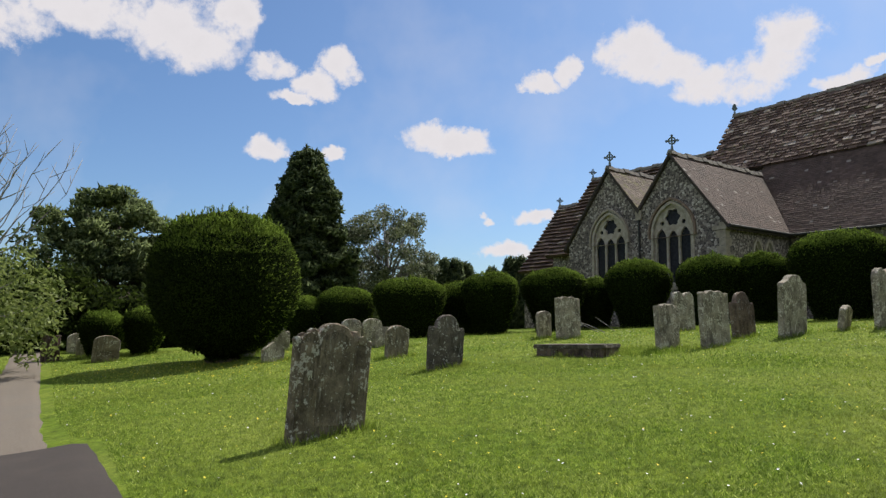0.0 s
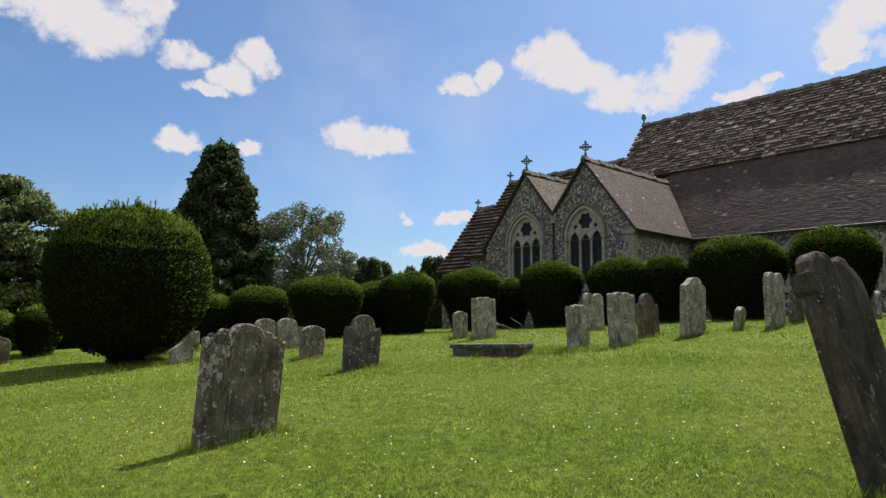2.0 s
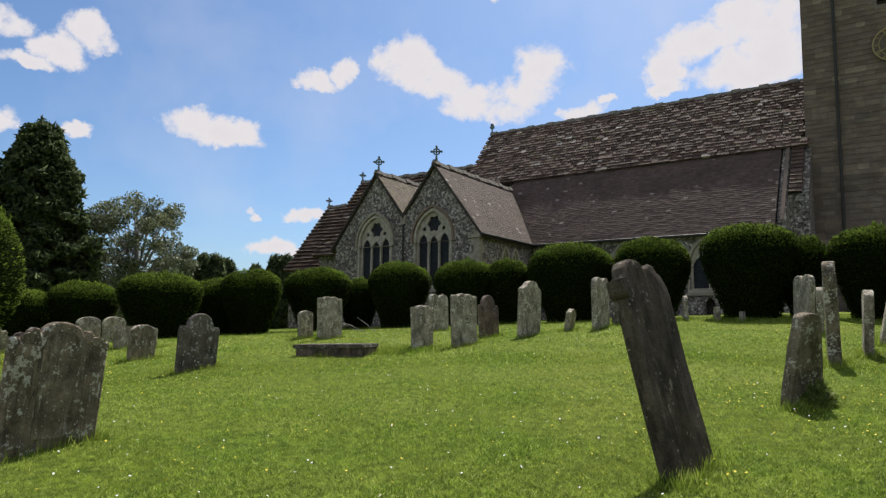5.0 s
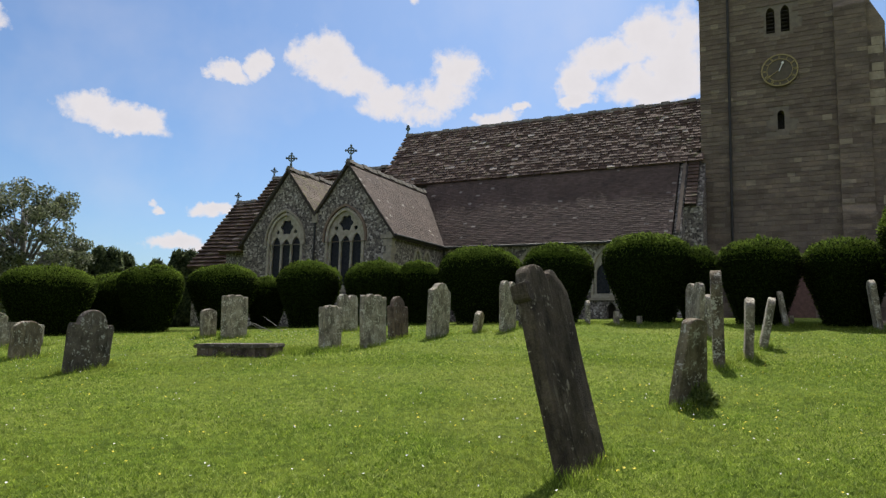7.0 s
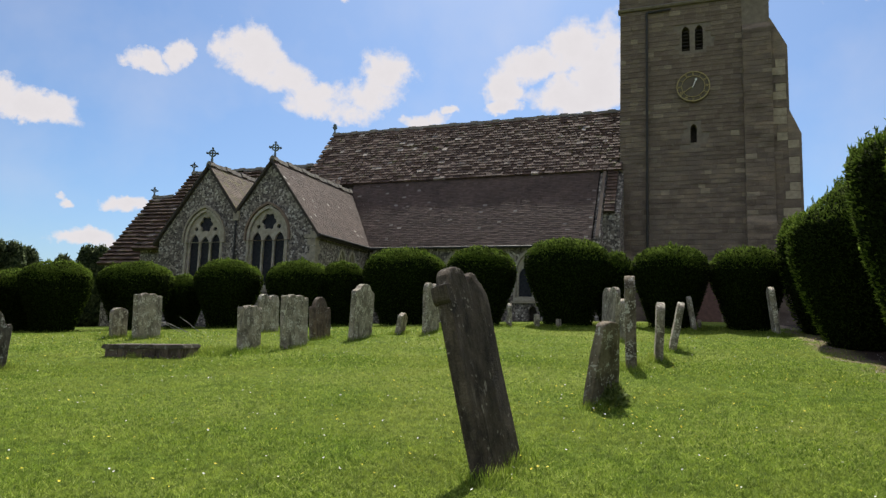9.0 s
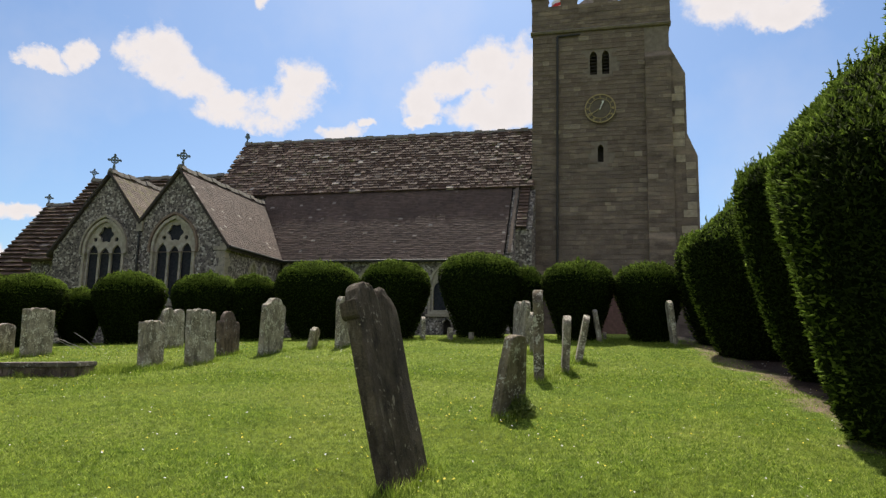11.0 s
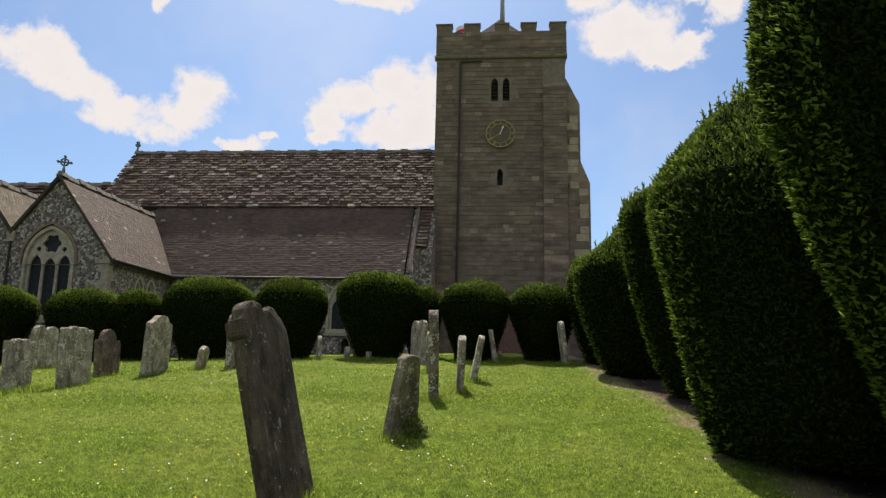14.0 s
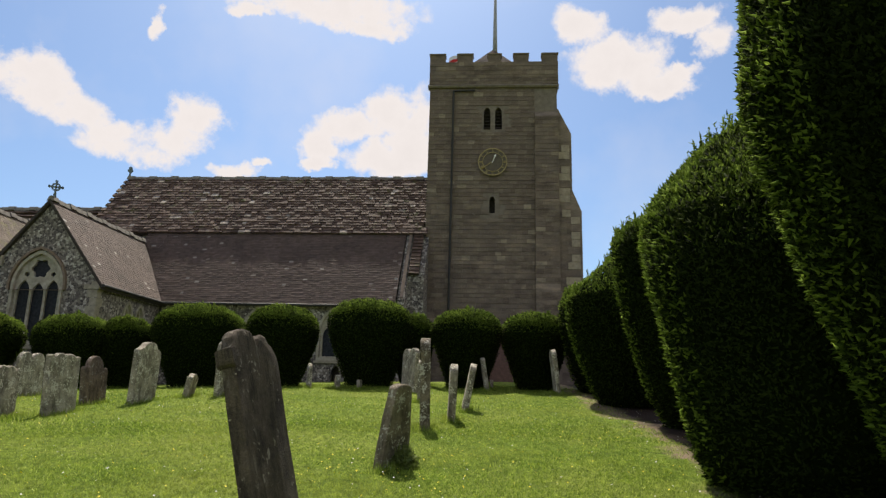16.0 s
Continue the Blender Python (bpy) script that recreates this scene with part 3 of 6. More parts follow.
def scales(rng, pts, nrm, size):
    """Small flat sprays of needles lying along a clipped surface."""
    n = len(pts)
    m = nrm + rng.normal(0, 0.38, (n, 3))
    m /= np.linalg.norm(m, axis=1)[:, None]
    a = np.cross(m, rng.normal(0, 1, (n, 3)))
    a /= np.linalg.norm(a, axis=1)[:, None] + 1e-9
    b = np.cross(m, a)
    s = size * rng.uniform(0.5, 1.2, n)[:, None]
    v = np.stack([pts - a * s * 0.6, pts - b * s * 0.28 + m * s * 0.05, pts + a * s * 0.6, pts + b * s * 0.28 + m * s * 0.05], 1).reshape(-1, 3)
    i = np.arange(n)[:, None] * 4
    return v, np.concatenate([i + [[0, 1, 2]], i + [[0, 2, 3]]], 0)


def lumps(x, y, z, seed, s=1.0):
    return (np.sin(3.1 * s * x + seed) * np.sin(2.7 * s * y + 1.7 * seed) + np.sin(2.9 * s * z + 0.6 * seed + 2 * x)) * 0.5


def clump_shoots(rng, feet, tall, size):
    """Upright leader shoots: each a stem of needles set along its height."""
    n, k = len(feet), 9
    hgt = tall * rng.uniform(0.35, 1.3, n)
    tilt = rng.normal(0, 0.16, (n, 2))
    s = np.linspace(0.0, 1.0, k)[None, :, None]
    way = np.stack([tilt[:, 0], tilt[:, 1], np.ones(n)], 1)
    p = (feet[:, None, :] + way[:, None, :] * hgt[:, None, None] * s).reshape(-1, 3)
    return needles(rng, p, np.tile([0, 0, 0.6], (n * k, 1)), size, up=0.3, spread=0.55, width=0.22)


# radius against height, as shares of the largest radius and of the whole height
DRUM = ((0, 0.54), (0.08, 0.57), (0.25, 0.71), (0.45, 0.87), (0.60, 0.975), (0.70, 1.0), (0.78, 0.97), (0.855, 0.86), (0.92, 0.67), (0.97, 0.42), (1.0, 0.0))
MUSHROOM = ((0, 0.20), (0.055, 0.22), (0.08, 0.46), (0.19, 0.71), (0.32, 0.90), (0.46, 0.99), (0.58, 1.0), (0.70, 0.955), (0.81, 0.83), (0.90, 0.63), (0.96, 0.36), (1.0, 0.0))


def yew(name, x, y, radius, tall, shape, seed, count, size, label, group, trunk_r=0.25, shoots=60, shoot_h=0.14, lumpy=0.04, face=None, fluff=0.06, skirt=0.0):
    """A clipped yew: dark core, a skin of needles, outer sprigs and upright shoots on a trunk. face: the half turned to the lawn, where most of the needles go; skirt: how far the low growth reaches along the row."""
    base = empty(name, pose(x, y, ground_z(x, y) - 0.03), label, "yew tree", group)
    rng = np.random.default_rng(seed)
    pz = np.array([p for p, q in shape])
    pr = np.array([q for p, q in shape])

    def surf(t, az):
        r = np.interp(t, pz, pr) * radius
        cx, cy = np.cos(az), np.sin(az)
        l = lumps(cx * 1.4, cy * 1.4, t * 3.0, seed)
        rr = r * (1 + lumpy * l + 0.6 * lumpy * np.sin(3 * az + seed)) * (1 + skirt * np.maximum(0.0, np.cos(az - radians(225))) ** 1.5 * (1 - t) ** 1.2)
        return np.stack([rr * cx, rr * cy, t * tall * (1 + 0.02 * l)], -1)

    # core
    na = 40
    tt = np.concatenate([np.linspace(0, 0.8, 14), np.linspace(0.84, 1.0, 12)])
    nt = len(tt)
    T, A = np.meshgrid(tt, np.linspace(0, 2 * math.pi, na, endpoint=False), indexing="ij")
    core = surf(T, A)
    inset = 1.2 * size
    core[..., :2] *= np.maximum(0.0, 1 - inset / np.maximum(np.linalg.norm(core[..., :2], axis=-1, keepdims=True), 0.02))
    core[..., 2] *= 1 - inset / tall
    v = core.reshape(-1, 3)
    i = np.arange(nt - 1)[:, None] * na
    j = np.arange(na)[None, :]
    j2 = (j + 1) % na
    f = np.stack([i + j, i + j2, i + na + j2, i + na + j], -1).reshape(-1, 4)
    core_f = np.concatenate([f[:, [0, 1, 2]], f[:, [0, 2, 3]]])
    # places over the surface, by area
    cand = rng.uniform(0, 1, count * 4)
    t = cand[rng.uniform(0, 1, count * 4) < np.interp(cand, pz, pr) + 0.25 * (cand > 0.9)][:count]
    k = int(0.22 * len(t))
    t[:k] = np.interp(np.sqrt(rng.uniform(0, 1, k)), [0, 1], [1.0, 0.82])
    az = rng.uniform(0, 2 * math.pi, len(t))
    if face is not None:
        turn = rng.uniform(0, 1, len(t)) < 0.72
        az[turn] = face + rng.uniform(-1.75, 1.75, int(turn.sum()))
    order = rng.permutation(len(t))
    t = t[order]
    p = surf(t, az)
    e = 1e-3
    nrm = np.cross(surf(t, az + e) - surf(t, az - e), surf(np.minimum(t + e, 1), az) - surf(np.maximum(t - e, 0), az))
    nrm /= np.linalg.norm(nrm, axis=1)[:, None] + 1e-9
    p = p - nrm * rng.uniform(0.0, 0.9, len(t))[:, None] * size
    # needles facing up take the sunlit colour, so sun on the top is painted
    lit_top = nrm[:, 2] + rng.normal(0, 0.14, len(t)) > (0.42 if tall > 3.0 else 0.24)
    sets = []
    for pick in (~lit_top, lit_top):
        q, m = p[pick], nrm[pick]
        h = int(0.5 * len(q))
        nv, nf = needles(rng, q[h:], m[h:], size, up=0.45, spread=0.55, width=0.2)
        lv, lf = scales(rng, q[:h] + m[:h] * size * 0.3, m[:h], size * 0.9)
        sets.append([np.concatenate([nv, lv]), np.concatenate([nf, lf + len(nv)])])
    # loose sprigs standing out of the clipped face, the sunward ones coloured as sunlit edges
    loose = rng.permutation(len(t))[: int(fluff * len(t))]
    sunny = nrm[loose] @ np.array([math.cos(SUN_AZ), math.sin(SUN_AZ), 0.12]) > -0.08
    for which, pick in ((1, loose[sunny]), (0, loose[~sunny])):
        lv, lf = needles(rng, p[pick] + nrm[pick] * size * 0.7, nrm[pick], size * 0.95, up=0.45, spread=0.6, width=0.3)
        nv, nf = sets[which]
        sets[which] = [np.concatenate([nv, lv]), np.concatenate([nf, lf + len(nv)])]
    nv, nf = sets[1]
    if shoots:
        # leaders come in groups
        hub = rng.integers(0, max(3, shoots // 5), shoots)
        ht, ha = rng.uniform(0.84, 0.995, hub.max() + 1), rng.uniform(0, 2 * math.pi, hub.max() + 1)
        feet = surf(np.clip(ht[hub] + rng.normal(0, 0.012, shoots), 0.8, 1), ha[hub] + rng.normal(0, 0.12, shoots))
        tv, tf = clump_shoots(rng, feet - [0, 0, 0.03], shoot_h, size * 1.15)
        nv, nf = np.concatenate([nv, tv]), np.concatenate([nf, tf + len(nv)])
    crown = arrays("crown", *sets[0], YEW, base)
    tagged(arrays("new_growth", nv, nf, YEW_LIT_TIP, crown), "new shoots and needles coloured as sunlit on the top and sunward edge")
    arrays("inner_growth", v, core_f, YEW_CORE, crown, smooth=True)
    bm = bmesh.new()
    tube(bm, [(0, 0, -0.25), (0, 0, 0.0), (0.02, 0, 0.25), (0, 0.02, tall * 0.3)], [trunk_r * 1.5, trunk_r * 1.25, trunk_r, trunk_r * 0.8], 9)
    part("trunk", bm, BARK, base, "", True)
    return base


def outline(tall, *steps):
    """Turns radii in metres at heights in metres into shares."""
    most = max(r for z, r in steps)
    return tuple((z / tall, r / most) for z, r in steps), most


ROW = "clipped yews in front of the church"
# x, y, radius, height
ROW_YEWS = [
    (-13.4, 17.5, 0.66, 1.35), (-12.5, 18.2, 0.66, 1.42),
    (-10.75, 26.0, 1.08, 2.0), (-8.98, 26.6, 1.28, 2.25), (-5.92, 25.2, 1.5, 2.4), (-4.3, 27.6, 1.2, 2.3), (-2.85, 26.2, 1.18, 2.5),
    (-0.38, 27.8, 1.42, 2.65), (1.35, 28.6, 0.95, 2.2), (2.86, 26.6, 1.33, 2.7), (5.38, 25.2, 1.40, 2.6), (6.85, 24.6, 0.95, 2.5),
    (8.62, 22.5, 1.64, 2.85), (10.67, 20.4, 1.28, 2.75), (12.86, 18.3, 1.52, 2.9), (14.2, 17.7, 0.75, 2.45), (15.13, 16.0, 1.22, 2.62),
    (16.78, 14.5, 1.17, 2.55),
]
for i, (x, y, r, h) in enumerate(ROW_YEWS):
    yew("clipped_yew", x, y, r * 0.95, h, DRUM, 11 + i, 15000, 0.06, "dense dark clipped yew with a domed top and narrow foot", ROW, 0.2, 60, 0.10, 0.035, math.atan2(-y, -x))
yew("round_yew", -8.13, 14.95, 1.80, 3.68, MUSHROOM, 5, 52000, 0.06, "large round dark yew on a short thick trunk", "", 0.32, 200, 0.2, 0.05, -1.1)
AVENUE = "tall yews beside the lawn"
# x, y, needles, needle length, height, then height and radius going up
AVENUE_YEWS = [
    (17.9, 12.45, 12000, 0.075, 3.5, ((0, 0.85), (0.46, 1.08), (1.34, 1.33), (2.07, 1.5), (2.8, 1.47), (3.2, 1.25), (3.4, 0.8), (3.5, 0))),
    (14.9, 9.4, 22000, 0.07, 4.05, ((0, 0.93), (0.4, 1.15), (1.37, 1.50), (2.1, 1.73), (2.7, 1.76), (3.0, 1.58), (3.3, 1.22), (3.7, 0.62), (4.0, 0))),
    (12.15, 6.1, 32000, 0.065, 4.28, ((0, 0.74), (0.58, 1.04), (1.2, 1.22), (1.97, 1.45), (2.9, 1.62), (3.5, 1.66), (3.75, 1.52), (3.95, 1.2), (4.15, 0.7), (4.28, 0))),
    (8.95, 3.2, 90000, 0.055, 4.72, ((0, 0.95), (0.28, 1.09), (0.84, 1.26), (1.27, 1.38), (1.78, 1.53), (2.31, 1.72), (2.94, 1.82), (3.3, 1.72), (3.6, 1.50), (3.9, 1.20), (4.2, 0.82), (4.5, 0.42), (4.72, 0))),
    (6.5, 0.4, 120000, 0.05, 5.4, ((0, 0.85), (0.5, 1.05), (1.2, 1.26), (1.64, 1.41), (2.1, 1.57), (2.59, 1.70), (3.15, 1.85), (3.69, 1.92), (4.75, 1.80), (5.1, 1.5), (5.3, 0.9), (5.4, 0))),
]
for i, (x, y, n, s, h, steps) in enumerate(AVENUE_YEWS):
    shape, r = outline(h, *steps)
    yew("tall_yew", x, y, r, h, shape, 41 + i, n, s, "tall dense clipped yew widening upwards, sun on its rim", AVENUE, 0.28, 300, 0.24, 0.02, math.atan2(0.9 - y, -1.2 - x), 0.14, 1.9 if i == 3 else 0.0)


# ---------------- church ----------------
# local x runs along the nave towards the tower, local y into the building
church = empty("church", pose(10.417, 33.268, 0, 0, 0, -44.43), "flint parish church with stone-slab roofs and square tower", "church")


def xz(a, b, c):
    return (a, c, b)


def yz(a, b, c):
    return (c, a, b)


SL = 1.26          # rise of the main roofs per metre
EAVE_Z = 6.15
RIDGE_D = 6.42
RIDGE_Z = EAVE_Z + SL * RIDGE_D
BASE_Z = 1.2


def roof_at(d):
    return EAVE_Z + SL * d


# nave, chancel and sanctuary bodies
def body(name, s0, s1, d0, d1, ridge_z, ridge_d, eave_z, mat=FLINT):
    bm = bmesh.new()
    prism(bm, [(d0, BASE_Z), (d1, BASE_Z), (d1, eave_z), (ridge_d, ridge_z - 0.25), (d0, eave_z)], yz, s0, s1)
    return part(name, bm, mat, church)


body("nave_wall", -6.1, 12.9, 1.45, 11.4, RIDGE_Z - 0.1, RIDGE_D, roof_at(1.45) - 0.45)
body("chancel_wall", -17.7, -6.0, 2.2, 10.7, 12.1, 6.5, 6.5)
body("sanctuary_wall", -21.15, -17.6, 2.6, 10.3, 10.4, 6.5, 5.5)

# north aisle: lean-to with an end wall, pierced for its windows
AISLE_WINDOWS = [(5.25, 0.85, 5.72), (8.95, 0.85, 5.68)]
bm = bmesh.new()
pierced(bm, [(-0.3, BASE_Z), (11.75, BASE_Z), (11.75, EAVE_Z - 0.12), (-0.3, EAVE_Z - 0.12)],
        [arch(c, h, 3.3, 4.5, t) for c, h, t in AISLE_WINDOWS] + [arch(8.95, 0.22, 2.05, 2.6, 2.95, 4)], xz, 0.12, 0.62)
part("aisle_wall", bm, FLINT, church)
bm = bmesh.new()
prism(bm, [(0.12, BASE_Z), (3.4, BASE_Z), (3.4, roof_at(3.3) + 0.02), (0.12, EAVE_Z + 0.0)], yz, 11.77, 12.1)
part("aisle_end_wall", bm, FLINT, church)
bm = bmesh.new()
prism(bm, [(-0.05, EAVE_Z + 0.0), (3.4, roof_at(3.4) - 0.02), (3.4, roof_at(3.4) + 0.08), (-0.05, EAVE_Z + 0.10)], yz, 11.90, 12.06)
part("coping", bm, ASHLAR_JOINED, church, "worn stone coping along the roof edge")


def window(cx, half, z0, spring, top, lights, depth0, parent, put=xz):
    """A pointed window: stone surround, tracery and dark leaded glass."""
    w = empty("window", Matrix(), "", "")
    w.parent = parent
    bm = bmesh.new()
    pierced(bm, arch(cx, half + 0.10, z0 - 0.14, spring, top + 0.12), [arch(cx, half - 0.02, z0, spring, top - 0.02)], put, depth0 - 0.07, depth0 + 0.16)
    part("surround", bm, LIMESTONE, w)
    inner = arch(cx, half - 0.03, z0 + 0.01, spring, top - 0.03)
    holes = []
    n = lights
    bar = 0.105 if n > 1 else 0.05
    lw = (2 * half - 0.06 - bar * (n + 1)) / n
    rise = top - spring
    for i in range(n):
        c = cx - half + 0.03 + bar + lw / 2 + i * (lw + bar)
        if n == 3:
            t = spring + (0.10 if i == 1 else 0.22)
        else:
            t = spring + (0.30 if n == 2 else rise - 0.15)
        holes.append(arch(c, lw / 2, z0 + 0.07, t - 0.46, t, 5))
    if n == 3:
        # six-lobed rose above, with an eye on either side
        rr, cz = 0.275 * rise, spring + rise * 0.53
        holes.append([(cx + rr * (1 + 0.13 * math.cos(6 * a)) * math.cos(a), cz + rr * (1 + 0.13 * math.cos(6 * a)) * math.sin(a)) for a in [2 * math.pi * i / 36 for i in range(36)]])
        for sx in (-1, 1):
            holes.append([(cx + sx * p, q) for p, q in circle(0.57, spring + 0.47, 0.105, 10)])
    if n == 2:
        holes.append(circle(cx, spring + rise * 0.60, 0.19, 12))
    bm = bmesh.new()
    pierced(bm, inner, holes, put, depth0 + 0.06, depth0 + 0.16)
    part("tracery", bm, LIMESTONE, w)
    bm = bmesh.new()
    prism(bm, arch(cx, half - 0.02, z0 + 0.005, spring, top - 0.02), put, depth0 + 0.18, depth0 + 0.20)
    part("pane", bm, GLASS, w, "dark leaded glass")
    bm = bmesh.new()
    if put is xz:
        box(bm, cx - half - 0.2, cx + half + 0.2, depth0 - 0.1, depth0 + 0.16, z0 - 0.26, z0 - 0.142)
        part("sill", bm, DRESSED, w)
    else:
        bm.free()
    return w


for c, h, t in AISLE_WINDOWS:
    window(c, h, 3.3, 4.5, t, 2, 0.12, church)
bm = bmesh.new()
prism(bm, arch(8.95, 0.25, 2.02, 2.6, 3.0, 4), xz, 0.5, 0.58)
part("low_recess", bm, TIMBER, church, "small dark arched recess")
# dark closing wall behind the glass
bm = bmesh.new()
box(bm, 0.1, 11.7, 0.75, 1.4, BASE_Z, EAVE_Z - 0.1)
part("aisle_core", bm, MORTAR, church)

# double-gabled chapel
HOOD = m_plain("brown_hood", (0.15, 0.105, 0.078), (0.27, 0.20, 0.15), 6.0, 0.9, 0.4)
GD = -5.2          # the gables' face
A_APEX, B_APEX, VAL = (-6.2, 9.3), (-2.5, 9.34), (-4.36, 7.02)
bm = bmesh.new()
outline = [(-9.0, BASE_Z), (0.05, BASE_Z), (0.05, 6.02), B_APEX, VAL, A_APEX, (-9.0, 5.75)]
GW = [(-6.22, 1.03, 3.4, 5.72, 7.05), (-2.56, 1.03, 3.4, 5.76, 7.1)]
pierced(bm, outline, [arch(*g[:2], g[2], g[3], g[4]) for g in GW], xz, GD, GD + 0.5)
part("gable_wall", bm, FLINT, church)
for cx, half, z0, sp, tp in GW:
    window(cx, half, z0, sp, tp, 3, GD, church)
    bm = bmesh.new()
    pierced(bm, arch(cx, half + 0.24, sp - 0.2, sp, tp + 0.29), [arch(cx, half + 0.15, sp - 0.21, sp, tp + 0.18)], xz, GD - 0.13, GD + 0.02)
    part("hood_mould", bm, HOOD if cx > -4 else DRESSED, church, "worn arched hood mould")
# side wall towards the aisle with its pair of lancets
SIDE = [(-2.75, 0.29), (-1.75, 0.29)]
bm = bmesh.new()
pierced(bm, [(GD + 0.5, BASE_Z), (0.62, BASE_Z), (0.62, 6.0), (GD + 0.5, 6.0)], [arch(c, h, 3.4, 4.85, 5.35, 5) for c, h in SIDE], yz, -0.45, 0.05)
part("chapel_side_wall", bm, FLINT, church)


def yz_out(a, b, c):
    return (-c, a, b)


for c, h in SIDE:
    window(c, h, 3.4, 4.85, 5.35, 1, -0.05, church, yz_out)
bm = bmesh.new()
box(bm, -8.95, -8.5, GD + 0.5, 2.0, BASE_Z, 5.75)
part("chapel_far_wall", bm, FLINT, church)
bm = bmesh.new()
box(bm, -8.4, -0.6, GD + 0.9, 2.0, BASE_Z, 5.6)
part("chapel_core", bm, MORTAR, church)
# corner stones of the gable
for k in range(9):
    bm = bmesh.new()
    wdt = 0.42 if k % 2 else 0.28
    box(bm, 0.06 - wdt, 0.085, GD - 0.03, GD + (0.28 if k % 2 else 0.42), 2.9 + 0.34 * k, 2.9 + 0.34 * k + 0.325)
    part("quoin", bm, DRESSED, church)
# string of dressed stone at the gable's corbel
bm = bmesh.new()
box(bm, -0.5, 0.16, GD - 0.08, GD + 0.1, 5.62, 5.80)
part("kneeler", bm, DRESSED, church)
bm = bmesh.new()
box(bm, -4.52, -4.2, GD - 0.12, GD - 0.002, 6.55, 7.0)
part("rainwater_head", bm, DRESSED, church, "pale stone block at the valley")
bm = bmesh.new()
tube(bm, [(-4.36, GD - 0.07, 6.55), (-4.36, GD - 0.07, 2.0)], [0.05, 0.05], 8)
part("downpipe", bm, LEAD, church)
bm = bmesh.new()
tube(bm, [(0.16, -0.02, 5.95), (0.16, -0.02, 2.0)], [0.055, 0.055], 8)
part("downpipe", bm, LEAD, church)


# ---- roofs: courses of tiles as real steps ----
def course_strip(vs, fs, x0, x1, lower, upper, lift, rng, piece, slope_dir):
    """Tiles of one course between two (y, z) lines; each a thin wedge of four corners plus a front lip."""
    x = x0
    while x < x1 - 1e-6:
        w = piece * rng.uniform(0.75, 1.25)
        e = min(x + w, x1)
        j = rng.normal(0, 0.002)
        l = lift * rng.uniform(0.85, 1.2)
        dy, dz = slope_dir
        # normal of the slope
        ny, nz = -dz, dy
        if nz < 0:
            ny, nz = -ny, -nz
        sl = rng.normal(0, 0.006)
        y0, z0 = lower[0] - dy * (0.012 + sl), lower[1] - dz * (0.012 + sl)
        a = len(vs)
        g = 0.006
        for xx in (x + g, e - g):
            vs += [(xx, y0 + ny * l, z0 + nz * l + j), (xx, upper[0] + ny * 0.012, upper[1] + nz * 0.012), (xx, y0, z0)]
        fs += [(a, a + 3, a + 4, a + 1), (a + 2, a + 5, a + 3, a), (a + 2, a, a + 1, a + 1), (a + 5, a + 4, a + 3, a + 3)]
        x = e


def tiled(name, mat, parent, s0, s1, low, high, course, piece, lift, seed, label="", cut=None):
    """A roof slope along local x from low (y, z) to high (y, z), in courses; under it a board."""
    rng = random.Random(seed)

    class R:
        uniform = staticmethod(rng.uniform)
        normal = staticmethod(rng.gauss)
    L = math.hypot(high[0] - low[0], high[1] - low[1])
    d = ((high[0] - low[0]) / L, (high[1] - low[1]) / L)
    n = int(L / course)
    vs, fs = [], []
    for i in range(n):
        p = (low[0] + d[0] * L * i / n, low[1] + d[1] * L * i / n)
        q = (low[0] + d[0] * L * (i + 1) / n, low[1] + d[1] * L * (i + 1) / n)
        a, b = (s0, s1) if cut is None else cut(p)
        course_strip(vs, fs, a, b, p, q, lift, R, piece, d)
    tri = [f for f in fs]
    bm = bmesh.new()
    bv = [bm.verts.new(v) for v in vs]
    for f in tri:
        ids = list(dict.fromkeys(f))
        bm.faces.new([bv[k] for k in ids])
    me = bpy.data.meshes.new(name)
    bm.to_mesh(me)
    bm.free()
    ob = link_mesh(name, me, mat, parent)
    if label:
        tagged(ob, label)
    tagged(ob, kind="stuff")
    return ob


def board(name, s0, s1, low, high, thick=0.12, mat=TIMBER, drop=0.03):
    L = math.hypot(high[0] - low[0], high[1] - low[1])
    d = ((high[0] - low[0]) / L, (high[1] - low[1]) / L)
    ny, nz = -d[1], d[0]
    if nz < 0:
        ny, nz = -ny, -nz
    bm = bmesh.new()
    q = [(low[0] - ny * drop, low[1] - nz * drop), (high[0] - ny * drop, high[1] - nz * drop), (high[0] - ny * (drop + thick), high[1] - nz * (drop + thick)), (low[0] - ny * (drop + thick), low[1] - nz * (drop + thick))]
    prism(bm, q, yz, s0, s1)
    return part(name, bm, mat, church)


JUNC = 3.3
# aisle and lower nave slope in small tiles
board("aisle_roof", -0.6, 11.72, (-0.22, roof_at(-0.22)), (JUNC, roof_at(JUNC)))
tiled("tile_layer", TILE, church, -2.6, 11.72, (-0.24, roof_at(-0.24)), (JUNC, roof_at(JUNC)), 0.135, 0.2, 0.02, 3, "brown clay tiles, mossy and flecked with lichen")
